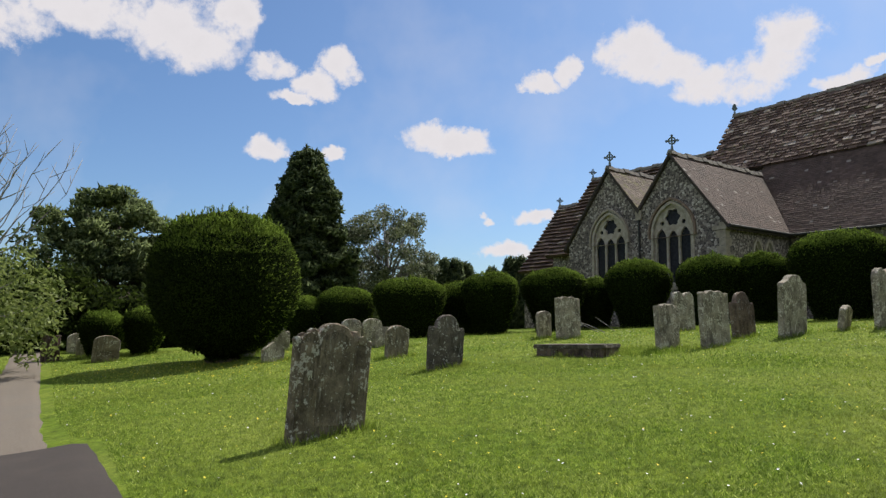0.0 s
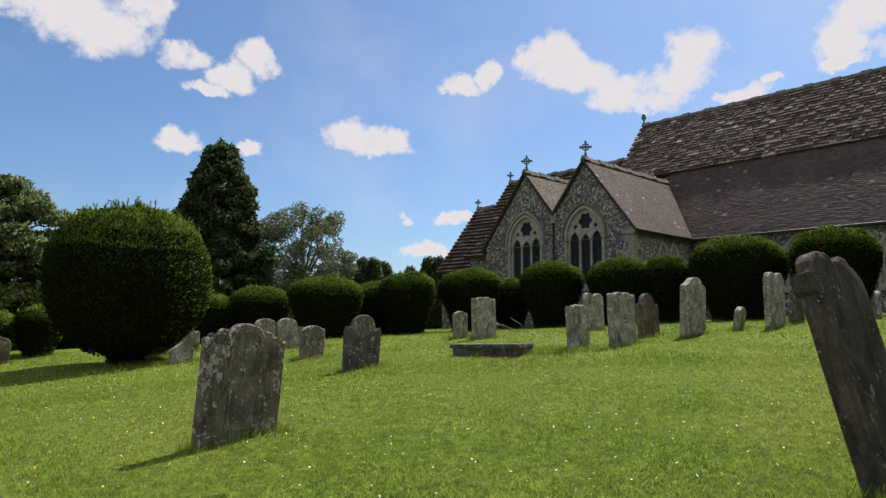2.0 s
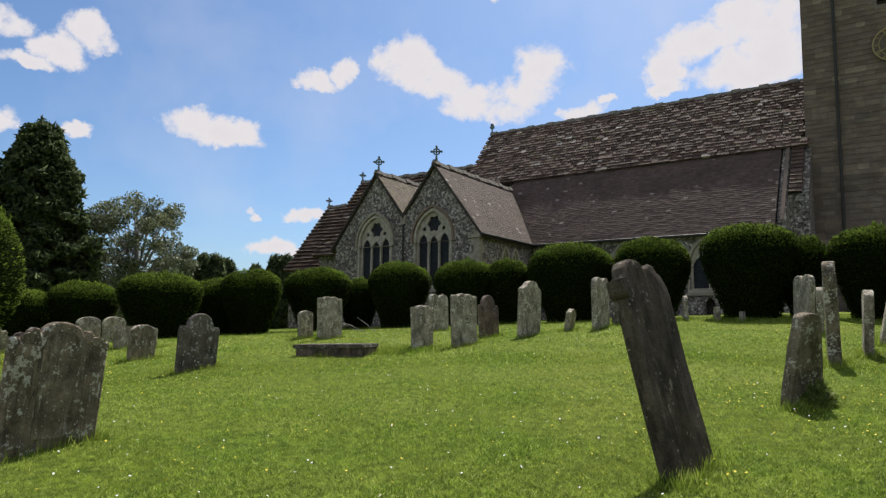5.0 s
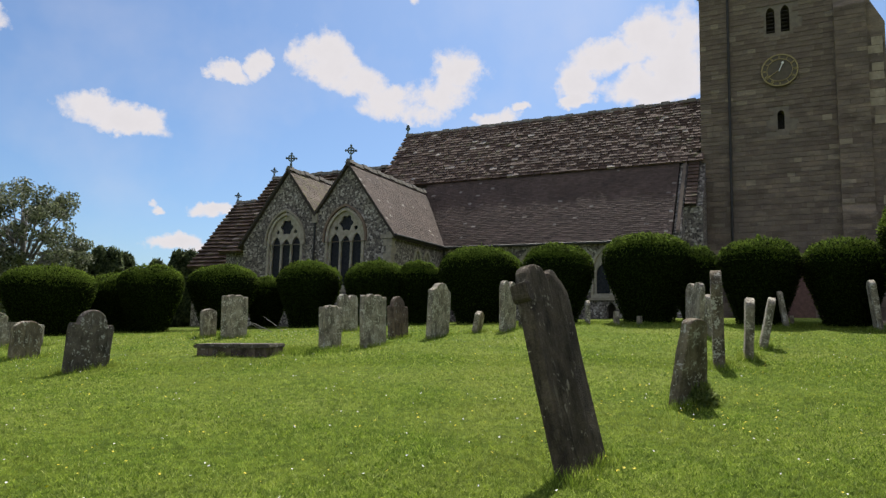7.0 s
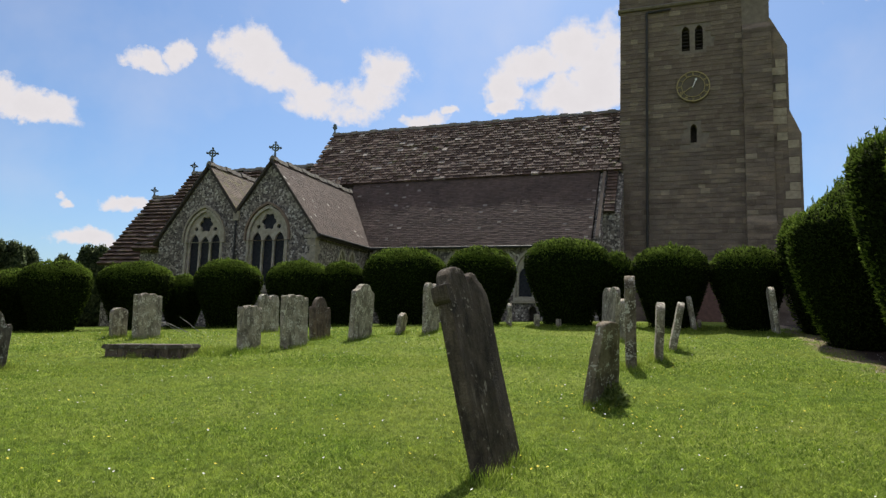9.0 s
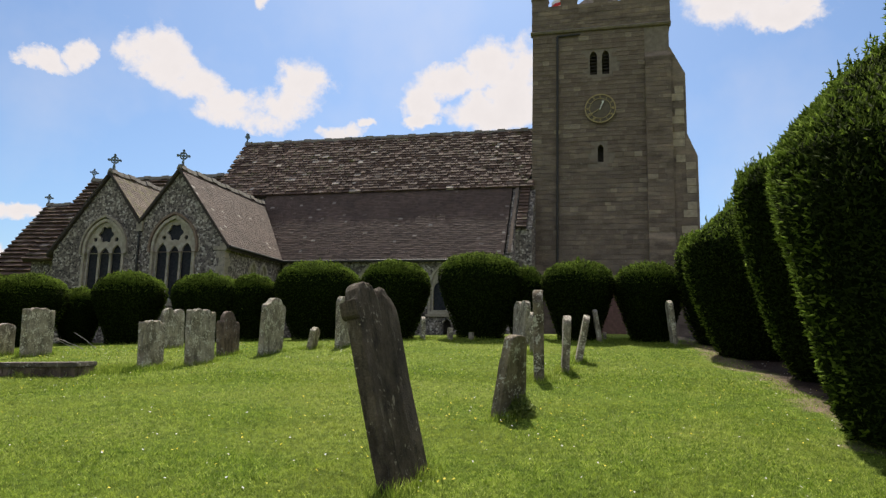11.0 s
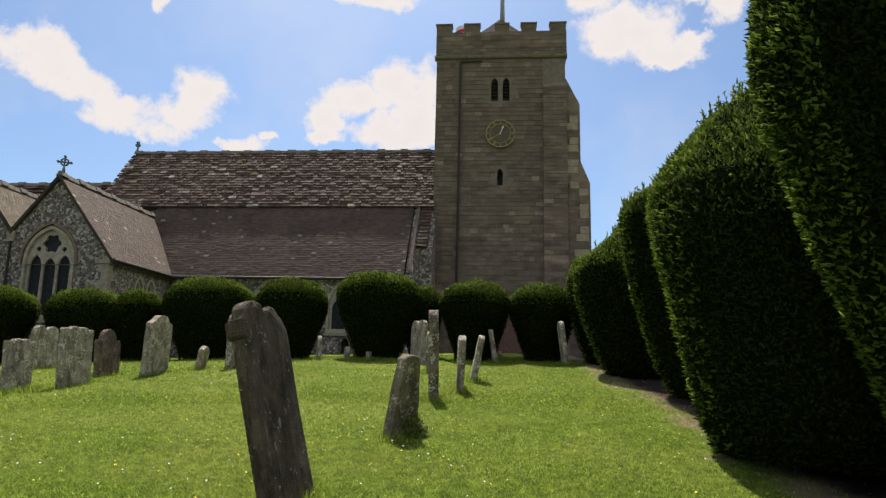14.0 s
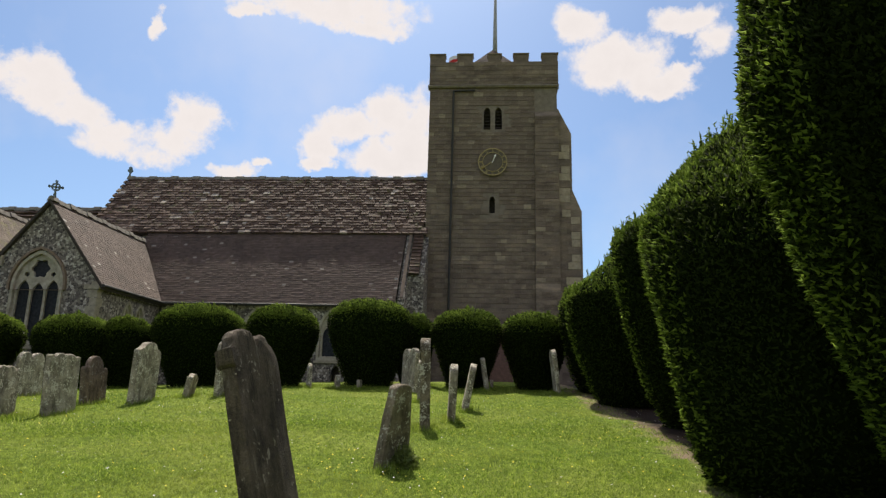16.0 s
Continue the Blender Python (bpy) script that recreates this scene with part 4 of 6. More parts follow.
# nave: heavy stone slabs above, down to the wall beside the tower
board("nave_roof", -6.2, 12.66, (JUNC - 0.2, roof_at(JUNC - 0.2)), (RIDGE_D, RIDGE_Z), 0.12, TIMBER, 0.0)
board("nave_roof", 12.14, 12.66, (1.15, roof_at(1.15)), (JUNC - 0.2, roof_at(JUNC - 0.2)), 0.12, TIMBER, 0.0)
board("nave_roof", -6.2, 12.66, (2 * RIDGE_D - 1.2, roof_at(1.2)), (RIDGE_D, RIDGE_Z), 0.12, TIMBER, 0.0)
tiled("slab_layer", SLAB_JOINED, church, 12.15, 12.66, (1.15, roof_at(1.15)), (JUNC - 0.15, roof_at(JUNC - 0.15)), 0.26, 0.3, 0.06, 9)
# chancel and sanctuary
CH_R, SA_R = (6.5, 12.27), (6.5, 10.64)
for nm, s0, s1, (rd, rz), low_z, sd in (("chancel_roof", -17.85, -6.22, CH_R, 6.2, 5), ("sanctuary_roof", -21.35, -17.85, SA_R, 5.3, 6)):
    lowp = (rd - (rz - low_z) / 1.25, low_z)
    board(nm, s0, s1, lowp, (rd, rz), 0.12, TIMBER, 0.0)
    board(nm, s0, s1, (2 * rd - lowp[0], low_z), (rd, rz), 0.12, TIMBER, 0.0)
    tiled("slab_layer", SLAB_JOINED, church, s0, s1, lowp, (rd, rz), 0.36, 0.5, 0.17, sd, "thick brown stone slabs in stepped courses")


# chapel roofs run into the building: courses along y
def tiled_y(mat, d0, d1, low, high, seed, name="tile_layer"):
    ob = tiled(name, mat, church, d0, d1, low, high, 0.135, 0.2, 0.02, seed)
    for v in ob.data.vertices:
        v.co = (v.co.y, v.co.x, v.co.z)
    ob.data.flip_normals()
    return ob


def slope_y(s_low, z_low, s_high, z_high, d0, d1, seed, mat):
    tiled_y(mat, d0, d1, (s_low, z_low), (s_high, z_high), seed)
    bm = bmesh.new()
    prism(bm, [(s_low, z_low - 0.02), (s_high, z_high - 0.02), (s_high, z_high - 0.2), (s_low, z_low - 0.2)], xz, d0 + 0.01, d1)
    part("roof_boarding", bm, TIMBER, church)


OVER = GD - 0.14
slope_y(0.30, 5.80, B_APEX[0], B_APEX[1] + 0.12, OVER, 2.6, 21, TILE)
slope_y(VAL[0], VAL[1] + 0.08, B_APEX[0], B_APEX[1] + 0.12, OVER, 2.6, 22, TILE)
slope_y(VAL[0], VAL[1] + 0.08, A_APEX[0], A_APEX[1] + 0.12, OVER, 4.2, 23, TILE_MOSS)
slope_y(-9.25, 5.55, A_APEX[0], A_APEX[1] + 0.12, OVER, 4.2, 24, TILE_MOSS)
# barge boards on the gables
for (s0, z0), (s1, z1) in (((0.30, 5.80), B_APEX), (VAL, B_APEX), (VAL, A_APEX), ((-9.25, 5.55), A_APEX)):
    bm = bmesh.new()
    prism(bm, [(s0, z0 - 0.16), (s1, z1 - 0.02), (s1, z1 + 0.13), (s0, z0 + 0.01)], xz, OVER - 0.03, OVER + 0.03)
    part("verge", bm, TIMBER, church)
bm = bmesh.new()
tube(bm, [(0.36, OVER, 5.76), (0.36, -0.25, 5.76)], [0.07, 0.07], 8)
part("gutter", bm, LEAD, church)
bm = bmesh.new()
tube(bm, [(0.3, -0.32, roof_at(-0.3) - 0.03), (11.8, -0.32, roof_at(-0.3) - 0.03)], [0.07, 0.07], 8)
part("gutter", bm, LEAD, church)


# ridge tiles
def ridge_row(s0, s1, d, z, mat=RIDGE, along_x=True, size=0.46, proud=0.16):
    n = int(abs(s1 - s0) / size)
    bm = bmesh.new()
    prism(bm, [(-0.17, -0.14), (0.17, -0.14), (0.07, proud * 0.6), (0.0, proud * 0.75), (-0.07, proud * 0.6)], yz, -size / 2 + 0.008, size / 2 - 0.008)
    me = bpy.data.meshes.new("ridge_tile")
    bmesh.ops.recalc_face_normals(bm, faces=bm.faces)
    bm.to_mesh(me)
    bm.free()
    me.materials.append(mat)
    for i in range(n):
        o = new("ridge_tile", me)
        o.parent = church
        c = s0 + (s1 - s0) * (i + 0.5) / n
        dz = 0.05 * (i % 3 == 0) + random.uniform(-0.015, 0.015)
        o.matrix_basis = pose(c, d, z + dz) if along_x else pose(d, c, z + dz, 0, 0, 90)


ridge_row(-6.2, 12.66, RIDGE_D, RIDGE_Z + 0.1)
ridge_row(-17.8, -6.3, 6.5, CH_R[1] + 0.1)
ridge_row(-21.3, -17.9, 6.5, SA_R[1] + 0.1)
ridge_row(OVER, 2.5, B_APEX[0], B_APEX[1] + 0.14, RIDGE, False, 0.4, 0.12)
ridge_row(OVER, 4.1, A_APEX[0], A_APEX[1] + 0.14, RIDGE, False, 0.4, 0.12)


# crosses
def cross(s, d, z, h, turn=0.0, small=False):
    bm = bmesh.new()
    t = 0.035
    prism(bm, [(-0.09, 0), (0.09, 0), (0.045, h * 0.45), (-0.045, h * 0.45)], xz, -0.06, 0.06)
    box(bm, -0.032, 0.032, -0.04, 0.04, h * 0.42, h)
    if not small:
        box(bm, -h * 0.27, h * 0.27, -0.04, 0.04, h * 0.695, h * 0.765)
        pierced(bm, circle(0, h * 0.73, h * 0.2, 16), [circle(0, h * 0.73, h * 0.13, 16)], xz, -0.03, 0.03)
        for a, b in ((0, h * 1.0), (-h * 0.27, h * 0.73), (h * 0.27, h * 0.73)):
            prism(bm, circle(a, b, 0.058, 8), xz, -0.04, 0.04)
    else:
        for a, b, r in ((0, h * 0.95, 0.11), (0.07, h * 0.75, 0.09), (-0.07, h * 0.75, 0.09), (0, h * 0.6, 0.07)):
            prism(bm, circle(a, b, r, 8), xz, -0.06, 0.06)
    ob = part("gable_cross", bm, CROSS, church, "weathered grey cross on the ridge end")
    ob.matrix_basis = pose(s, d, z, 0, 0, turn)


cross(B_APEX[0], GD + 0.1, B_APEX[1] + 0.05, 0.92, 30)
cross(A_APEX[0], GD + 0.1, A_APEX[1] + 0.05, 0.92, 30)
cross(-17.7, 6.5, CH_R[1] + 0.05, 0.85, 60)
cross(-21.2, 6.5, SA_R[1] + 0.05, 0.8, 60)
cross(-6.1, RIDGE_D, RIDGE_Z + 0.05, 0.75, 20, True)


# ---- tower ----
TD = 3.42          # its face
T0, T1 = 12.74, 19.86
TOP, STRING = 20.86, 18.82
bm = bmesh.new()
HOLES = [arch(15.98, 0.19, 16.25, 17.3, 17.58, 4), arch(16.62, 0.19, 16.25, 17.3, 17.58, 4), arch(16.30, 0.15, 11.4, 12.15, 12.35, 4)]
pierced(bm, [(T0 - 0.1, BASE_Z), (T1 + 0.1, BASE_Z), (T1, STRING), (T0, STRING)], HOLES, xz, TD + 0.04, TD + 0.9)
part("tower_wall", bm, MORTAR, church)
bm = bmesh.new()
prism(bm, [(T0 - 0.1, BASE_Z), (T1 + 0.1, BASE_Z), (T1, STRING), (T0, STRING)], xz, TD + 1.1, TD + 7.1)
part("tower_core", bm, ASHLAR_JOINED, church)
for s0, s1 in ((T0, T0 + 0.4), (T1 - 0.4, T1)):
    bm = bmesh.new()
    box(bm, s0, s1, TD + 0.89, TD + 1.2, BASE_Z, STRING)
    part("tower_wall", bm, ASHLAR_JOINED, church)
bm = bmesh.new()
box(bm, 15.5, 17.1, TD + 0.6, TD + 0.66, 16.0, 17.9)
part("louvre", bm, TIMBER, church, "dark louvre behind the bell openings")
bm = bmesh.new()
box(bm, 16.0, 16.6, TD + 0.6, TD + 0.66, 11.2, 12.6)
part("slit_backing", bm, TIMBER, church)
for c in (15.98, 16.62):
    for k in range(6):
        bm = bmesh.new()
        prism(bm, [(0.10, 0.0), (0.32, 0.12), (0.32, 0.15), (0.10, 0.03)], lambda a, b, q, k=k: (q, TD + a, 16.35 + 0.19 * k + b), c - 0.18, c + 0.18)
        part("slat", bm, TIMBER, church)
# parapet with its string and merlons
bm = bmesh.new()
prism(bm, [(TD - 0.16, STRING + 0.02), (TD - 0.1, STRING - 0.08), (TD + 0.2, STRING - 0.12), (TD + 0.2, STRING + 0.12), (TD - 0.06, STRING + 0.12)], yz, T0 - 0.12, T1 + 0.12)
part("string_course", bm, MORTAR, church)
CREN = TOP - 0.52
bm = bmesh.new()
box(bm, T0 - 0.06, T1 + 0.1, TD - 0.04, TD + 0.42, STRING + 0.121, CREN)
part("parapet", bm, ASHLAR_JOINED, church)
bm = bmesh.new()
box(bm, T0 - 0.06, T0 + 0.36, TD + 0.421, TD + 7.1, STRING - 0.1, CREN)
box(bm, T1 - 0.32, T1 + 0.1, TD + 0.421, TD + 7.1, STRING - 0.1, CREN)
box(bm, T0 + 0.361, T1 - 0.321, TD + 6.7, TD + 7.1, STRING - 0.1, CREN)
part("parapet", bm, ASHLAR_JOINED, church)
for a, b in ((0.0, 0.88), (1.58, 2.46), (3.32, 4.08), (4.78, 5.62), (6.38, 7.26)):
    bm = bmesh.new()
    box(bm, T0 - 0.06 + a, T0 - 0.06 + b, TD - 0.04, TD + 0.42, CREN, TOP - 0.08)
    m = part("merlon", bm, ASHLAR_JOINED, church)
    bm = bmesh.new()
    box(bm, T0 - 0.10 + a, T0 - 0.02 + b, TD - 0.09, TD + 0.46, TOP - 0.08, TOP)
    part("coping", bm, ASHLAR_JOINED, m)
    for d in (1.9, 3.6, 5.3):
        if a in (0.0, 6.38):
            bm = bmesh.new()
            s = T0 - 0.06 if a == 0.0 else T1 - 0.32
            box(bm, s, s + 0.42, TD + d - 0.1, TD + d + 0.75, CREN, TOP)
            part("merlon", bm, ASHLAR_JOINED, church)
# low pyramid roof with the flagstaff
bm = bmesh.new()
apex = bm.verts.new((16.3, TD + 3.5, 23.1))
qs = [bm.verts.new(p) for p in ((13.3, TD + 0.6, 19.3), (19.3, TD + 0.6, 19.3), (19.3, TD + 6.5, 19.3), (13.3, TD + 6.5, 19.3))]
for k in range(4):
    bm.faces.new((qs[k], qs[(k + 1) % 4], apex))
bm.faces.new(qs[::-1])
part("cap_roof", bm, TILE, church, "low tiled pyramid roof behind the parapet")
bm = bmesh.new()
tube(bm, [(16.42, TD + 3.5, 22.6), (16.42, TD + 3.5, 24.0), (16.42, TD + 3.5, 28.5)], [0.16, 0.13, 0.06], 10)
part("flagstaff", bm, POLE, church, "grey tapering flagstaff", True)
# buttresses
bm = bmesh.new()
prism(bm, [(TD - 0.30, BASE_Z), (TD + 0.1, BASE_Z), (TD + 0.1, 17.3), (TD + 0.03, 17.3), (TD - 0.22, 16.95), (TD - 0.22, 7.5), (TD - 0.30, 7.2)], yz, 18.62, 19.9)
part("buttress", bm, ASHLAR_JOINED, church)
bm = bmesh.new()
prism(bm, [(T1 - 0.05, BASE_Z), (21.1, BASE_Z), (21.1, 11.5), (20.62, 12.7), (20.62, 15.95), (19.9, 17.45), (T1 - 0.05, 17.45)], xz, TD - 0.02, TD + 1.2)
part("buttress", bm, ASHLAR_JOINED, church)
QUOIN = m_plain("buff_quoin", (0.25, 0.205, 0.148), (0.42, 0.352, 0.255), 5.0, 0.9, 0.4)
# pale corner stones on the buttress
rq = random.Random(8)
for k in range(30):
    z = 3.0 + 0.41 * k
    if z > 15.3:
        break
    right = 21.1 if z < 11.2 else 20.62
    wdt = rq.choice((0.45, 0.7)) * rq.uniform(0.9, 1.1)
    bm = bmesh.new()
    box(bm, right - 0.12 - wdt, right - 0.1 - 0.02, TD - 0.065, TD + 0.1, z, z + 0.385)
    part("quoin", bm, QUOIN if k % 3 else ASHLAR, church)
# brick foot of the tower
bm = bmesh.new()
prism(bm, [(TD - 0.9, BASE_Z), (TD + 0.02, BASE_Z), (TD + 0.02, 5.2), (TD - 0.25, 4.6), (TD - 0.55, 3.4)], yz, 15.6, 17.4)
part("brick_buttress", bm, BRICK_RED, church, "low sloping buttress of red brick")
# rainwater pipe
bm = bmesh.new()
tube(bm, [(14.08, TD - 0.1, 18.5), (14.06, TD - 0.1, 10.0), (14.03, TD - 0.1, 2.0)], [0.06, 0.06, 0.06], 8)
part("downpipe", bm, LEAD, church, "dark iron rainwater pipe down the tower")
bm = bmesh.new()
tube(bm, [(14.05, TD - 0.1, 18.52), (15.3, TD - 0.1, 18.56)], [0.055, 0.055], 8)
part("downpipe", bm, LEAD, church)
# clock
clock = empty("clock", Matrix(), "", "")
clock.parent = church
clock.matrix_basis = pose(16.31, TD - 0.14, 14.28)
bm = bmesh.new()
prism(bm, circle(0, 0, 0.78, 40), xz, 0.03, 0.12)
part("dial", bm, m_plain("dial_brown", (0.085, 0.068, 0.05), (0.14, 0.115, 0.082), 6.0, 0.7, 0.2), clock, "dark round dial")
for r0, r1 in ((0.80, 0.745), (0.565, 0.535)):
    bm = bmesh.new()
    pierced(bm, circle(0, 0, r0, 40), [circle(0, 0, r1, 40)], xz, -0.01, 0.032)
    part("rim", bm, GOLD, clock, "gilded ring")
for k in range(12):
    a = math.radians(90 - 30 * k)
    n = (2, 1, 2, 3, 2, 1, 2, 3, 4, 2, 1, 2)[k]
    for q in range(n):
        bm = bmesh.new()
        o = (q - (n - 1) / 2) * 0.045
        box(bm, -0.013 + o, 0.013 + o, 0.0, 0.028, 0.585, 0.725)
        b = part("hour_mark", bm, GOLD, clock)
        b.matrix_basis = pose(0, 0, 0, 0, 90 - math.degrees(a), 0)
for nm, ln, wd, ang in (("short_pointer", 0.45, 0.05, 22), ("long_pointer", 0.66, 0.032, 238)):
    bm = bmesh.new()
    prism(bm, [(-wd * 0.4, -0.08), (wd * 0.4, -0.08), (wd * 0.5, ln * 0.7), (wd * 1.3, ln * 0.78), (0, ln), (-wd * 1.3, ln * 0.78), (-wd * 0.5, ln * 0.7)], xz, -0.05, -0.02)
    b = part(nm, bm, FLAG_WHITE if nm == "short_pointer" else GOLD, clock)
    b.matrix_basis = pose(0, -0.01 if nm == "short_pointer" else 0, 0, 0, ang, 0)

# flag on the tower's far parapet
cm = church.matrix_basis
flag = empty("flag", cm @ pose(14.35, TD + 1.0, 19.55), "small white flag with a red cross on a thin pole", "flag")
bm = bmesh.new()
tube(bm, [(0, 0, 0), (0, 0, 1.95)], [0.02, 0.02], 6)
part("pole", bm, POLE, flag)
bm = bmesh.new()
prev = None
for i in range(9):
    x = -0.08 * i - 0.02
    y = 0.06 * math.sin(i * 0.9)
    cur = [bm.verts.new((x, y, 1.88 - 0.03 * i)), bm.verts.new((x, y, 1.30 - 0.045 * i))]
    if prev:
        bm.faces.new((prev[0], cur[0], cur[1], prev[1]))
    prev = cur
part("cloth", bm, FLAG_WHITE, flag, "white cloth")
bm = bmesh.new()
prev = None
for i in range(9):
    x = -0.08 * i - 0.02
    y = 0.06 * math.sin(i * 0.9) - 0.012
    cur = [bm.verts.new((x, y, 1.68 - 0.035 * i)), bm.verts.new((x, y, 1.50 - 0.04 * i))]
    if prev:
        bm.faces.new((prev[0], cur[0], cur[1], prev[1]))
    prev = cur
part("red_cross", bm, FLAG_RED, flag, "red bar of the cross")


# ---------------- headstones ----------------
def half_arc(cx, cz, r, a0, a1, n):
    return [(cx + r * math.cos(math.radians(a0 + (a1 - a0) * i / n)), cz + r * math.sin(math.radians(a0 + (a1 - a0) * i / n))) for i in range(n + 1)]


def profile(kind, w, h):
    """Outline (across, up) of a headstone, anticlockwise from the lower right."""
    a = w / 2
    low = [(-a * 0.97, -0.25), (a * 0.97, -0.25)]
    if kind == "scroll":        # round centre between scrolled shoulders
        c = [(a * 0.41 * x, h - 0.115 + 0.115 * z) for x, z in half_arc(0, 0, 1.0, 12, 168, 12)]
        right = [(a, h - 0.25), (a * 1.03, h - 0.20), (a * 0.99, h - 0.165), (a * 0.90, h - 0.165), (a * 0.84, h - 0.215), (a * 0.80, h - 0.165), (a * 0.73, h - 0.15), (a * 0.69, h - 0.185), (a * 0.665, h - 0.10), (a * 0.59, h - 0.068), (a * 0.50, h - 0.078), (a * 0.445, h - 0.125)]
        return low + right + c + [(-x, q) for x, q in right[::-1]]
    if kind == "shoulder":      # round head on square shoulders
        r = a * 0.66
        c = half_arc(0, h - r, r, 8, 172, 12)
        right = [(a, h - r - 0.10), (a * 1.0, h - r - 0.02), (a * 0.92, h - r + 0.035), (a * 0.80, h - r + 0.03), (a * 0.74, h - r - 0.0)]
        return low + right + c + [(-x, q) for x, q in right[::-1]]
    if kind == "round":
        r = a
        c = [(x, h - (a * 0.55) + (z) * 0.55) for x, z in half_arc(0, 0, a, 0, 180, 14)]
        return low + c
    if kind == "double":        # two round heads side by side
        c = [(a * 0.5 + x * 0.5, h - a * 0.45 + z * 0.45) for x, z in half_arc(0, 0, a, 0, 172, 9)]
        d = [(-a * 0.5 + x * 0.5, h - a * 0.45 + z * 0.45) for x, z in half_arc(0, 0, a, 8, 180, 9)]
        return low + c + d
    if kind == "ogee":          # pointed, with concave shoulders
        right = [(a, h * 0.82), (a * 0.96, h * 0.86), (a * 0.80, h * 0.885), (a * 0.62, h * 0.905), (a * 0.48, h * 0.95), (a * 0.34, h * 0.985), (a * 0.16, h * 0.998)]
        return low + right + [(0, h)] + [(-x, q) for x, q in right[::-1]]
    if kind == "wavy":          # flat head with a low scalloped top
        right = [(a, h - 0.11), (a * 1.02, h - 0.07), (a * 0.95, h - 0.035), (a * 0.80, h - 0.035), (a * 0.70, h - 0.075), (a * 0.60, h - 0.04), (a * 0.45, h - 0.008), (a * 0.25, h), (a * 0.12, h - 0.02)]
        return low + right + [(-x, q) for x, q in right[::-1]]
    if kind == "taper":
        c = [(a * 0.75 * x, h - a * 0.4 + z * a * 0.4) for x, z in half_arc(0, 0, 1.0, 0, 180, 12)]
        return [(-a * 1.35, -0.25), (a * 1.35, -0.25), (a * 1.1, h * 0.45)] + c + [(-a * 1.1, h * 0.45)]
    if kind == "eared":         # worn head beside a lower lobe, one moulded ear standing proud
        head = [(-0.14 + 0.19 * x, h - 0.13 + 0.13 * z) for x, z in half_arc(0, 0, 1.0, 5, 172, 11)]
        far = [(a, h - 0.30), (a * 0.97, h - 0.20), (a * 0.80, h - 0.11), (a * 0.66, h - 0.085), (a * 0.56, h - 0.035), (a * 0.36, h - 0.02), (a * 0.20, h - 0.06)]
        ear = [(-0.345, h - 0.155), (-a, h - 0.165)]
        return low + far + head + ear
    if kind == "gable":
        return low + [(a, h * 0.62), (0, h), (-a, h * 0.62)]
    return low + [(a, h - 0.05), (a * 0.9, h), (-a * 0.9, h), (-a, h - 0.05)]


U_ANG = -44.43


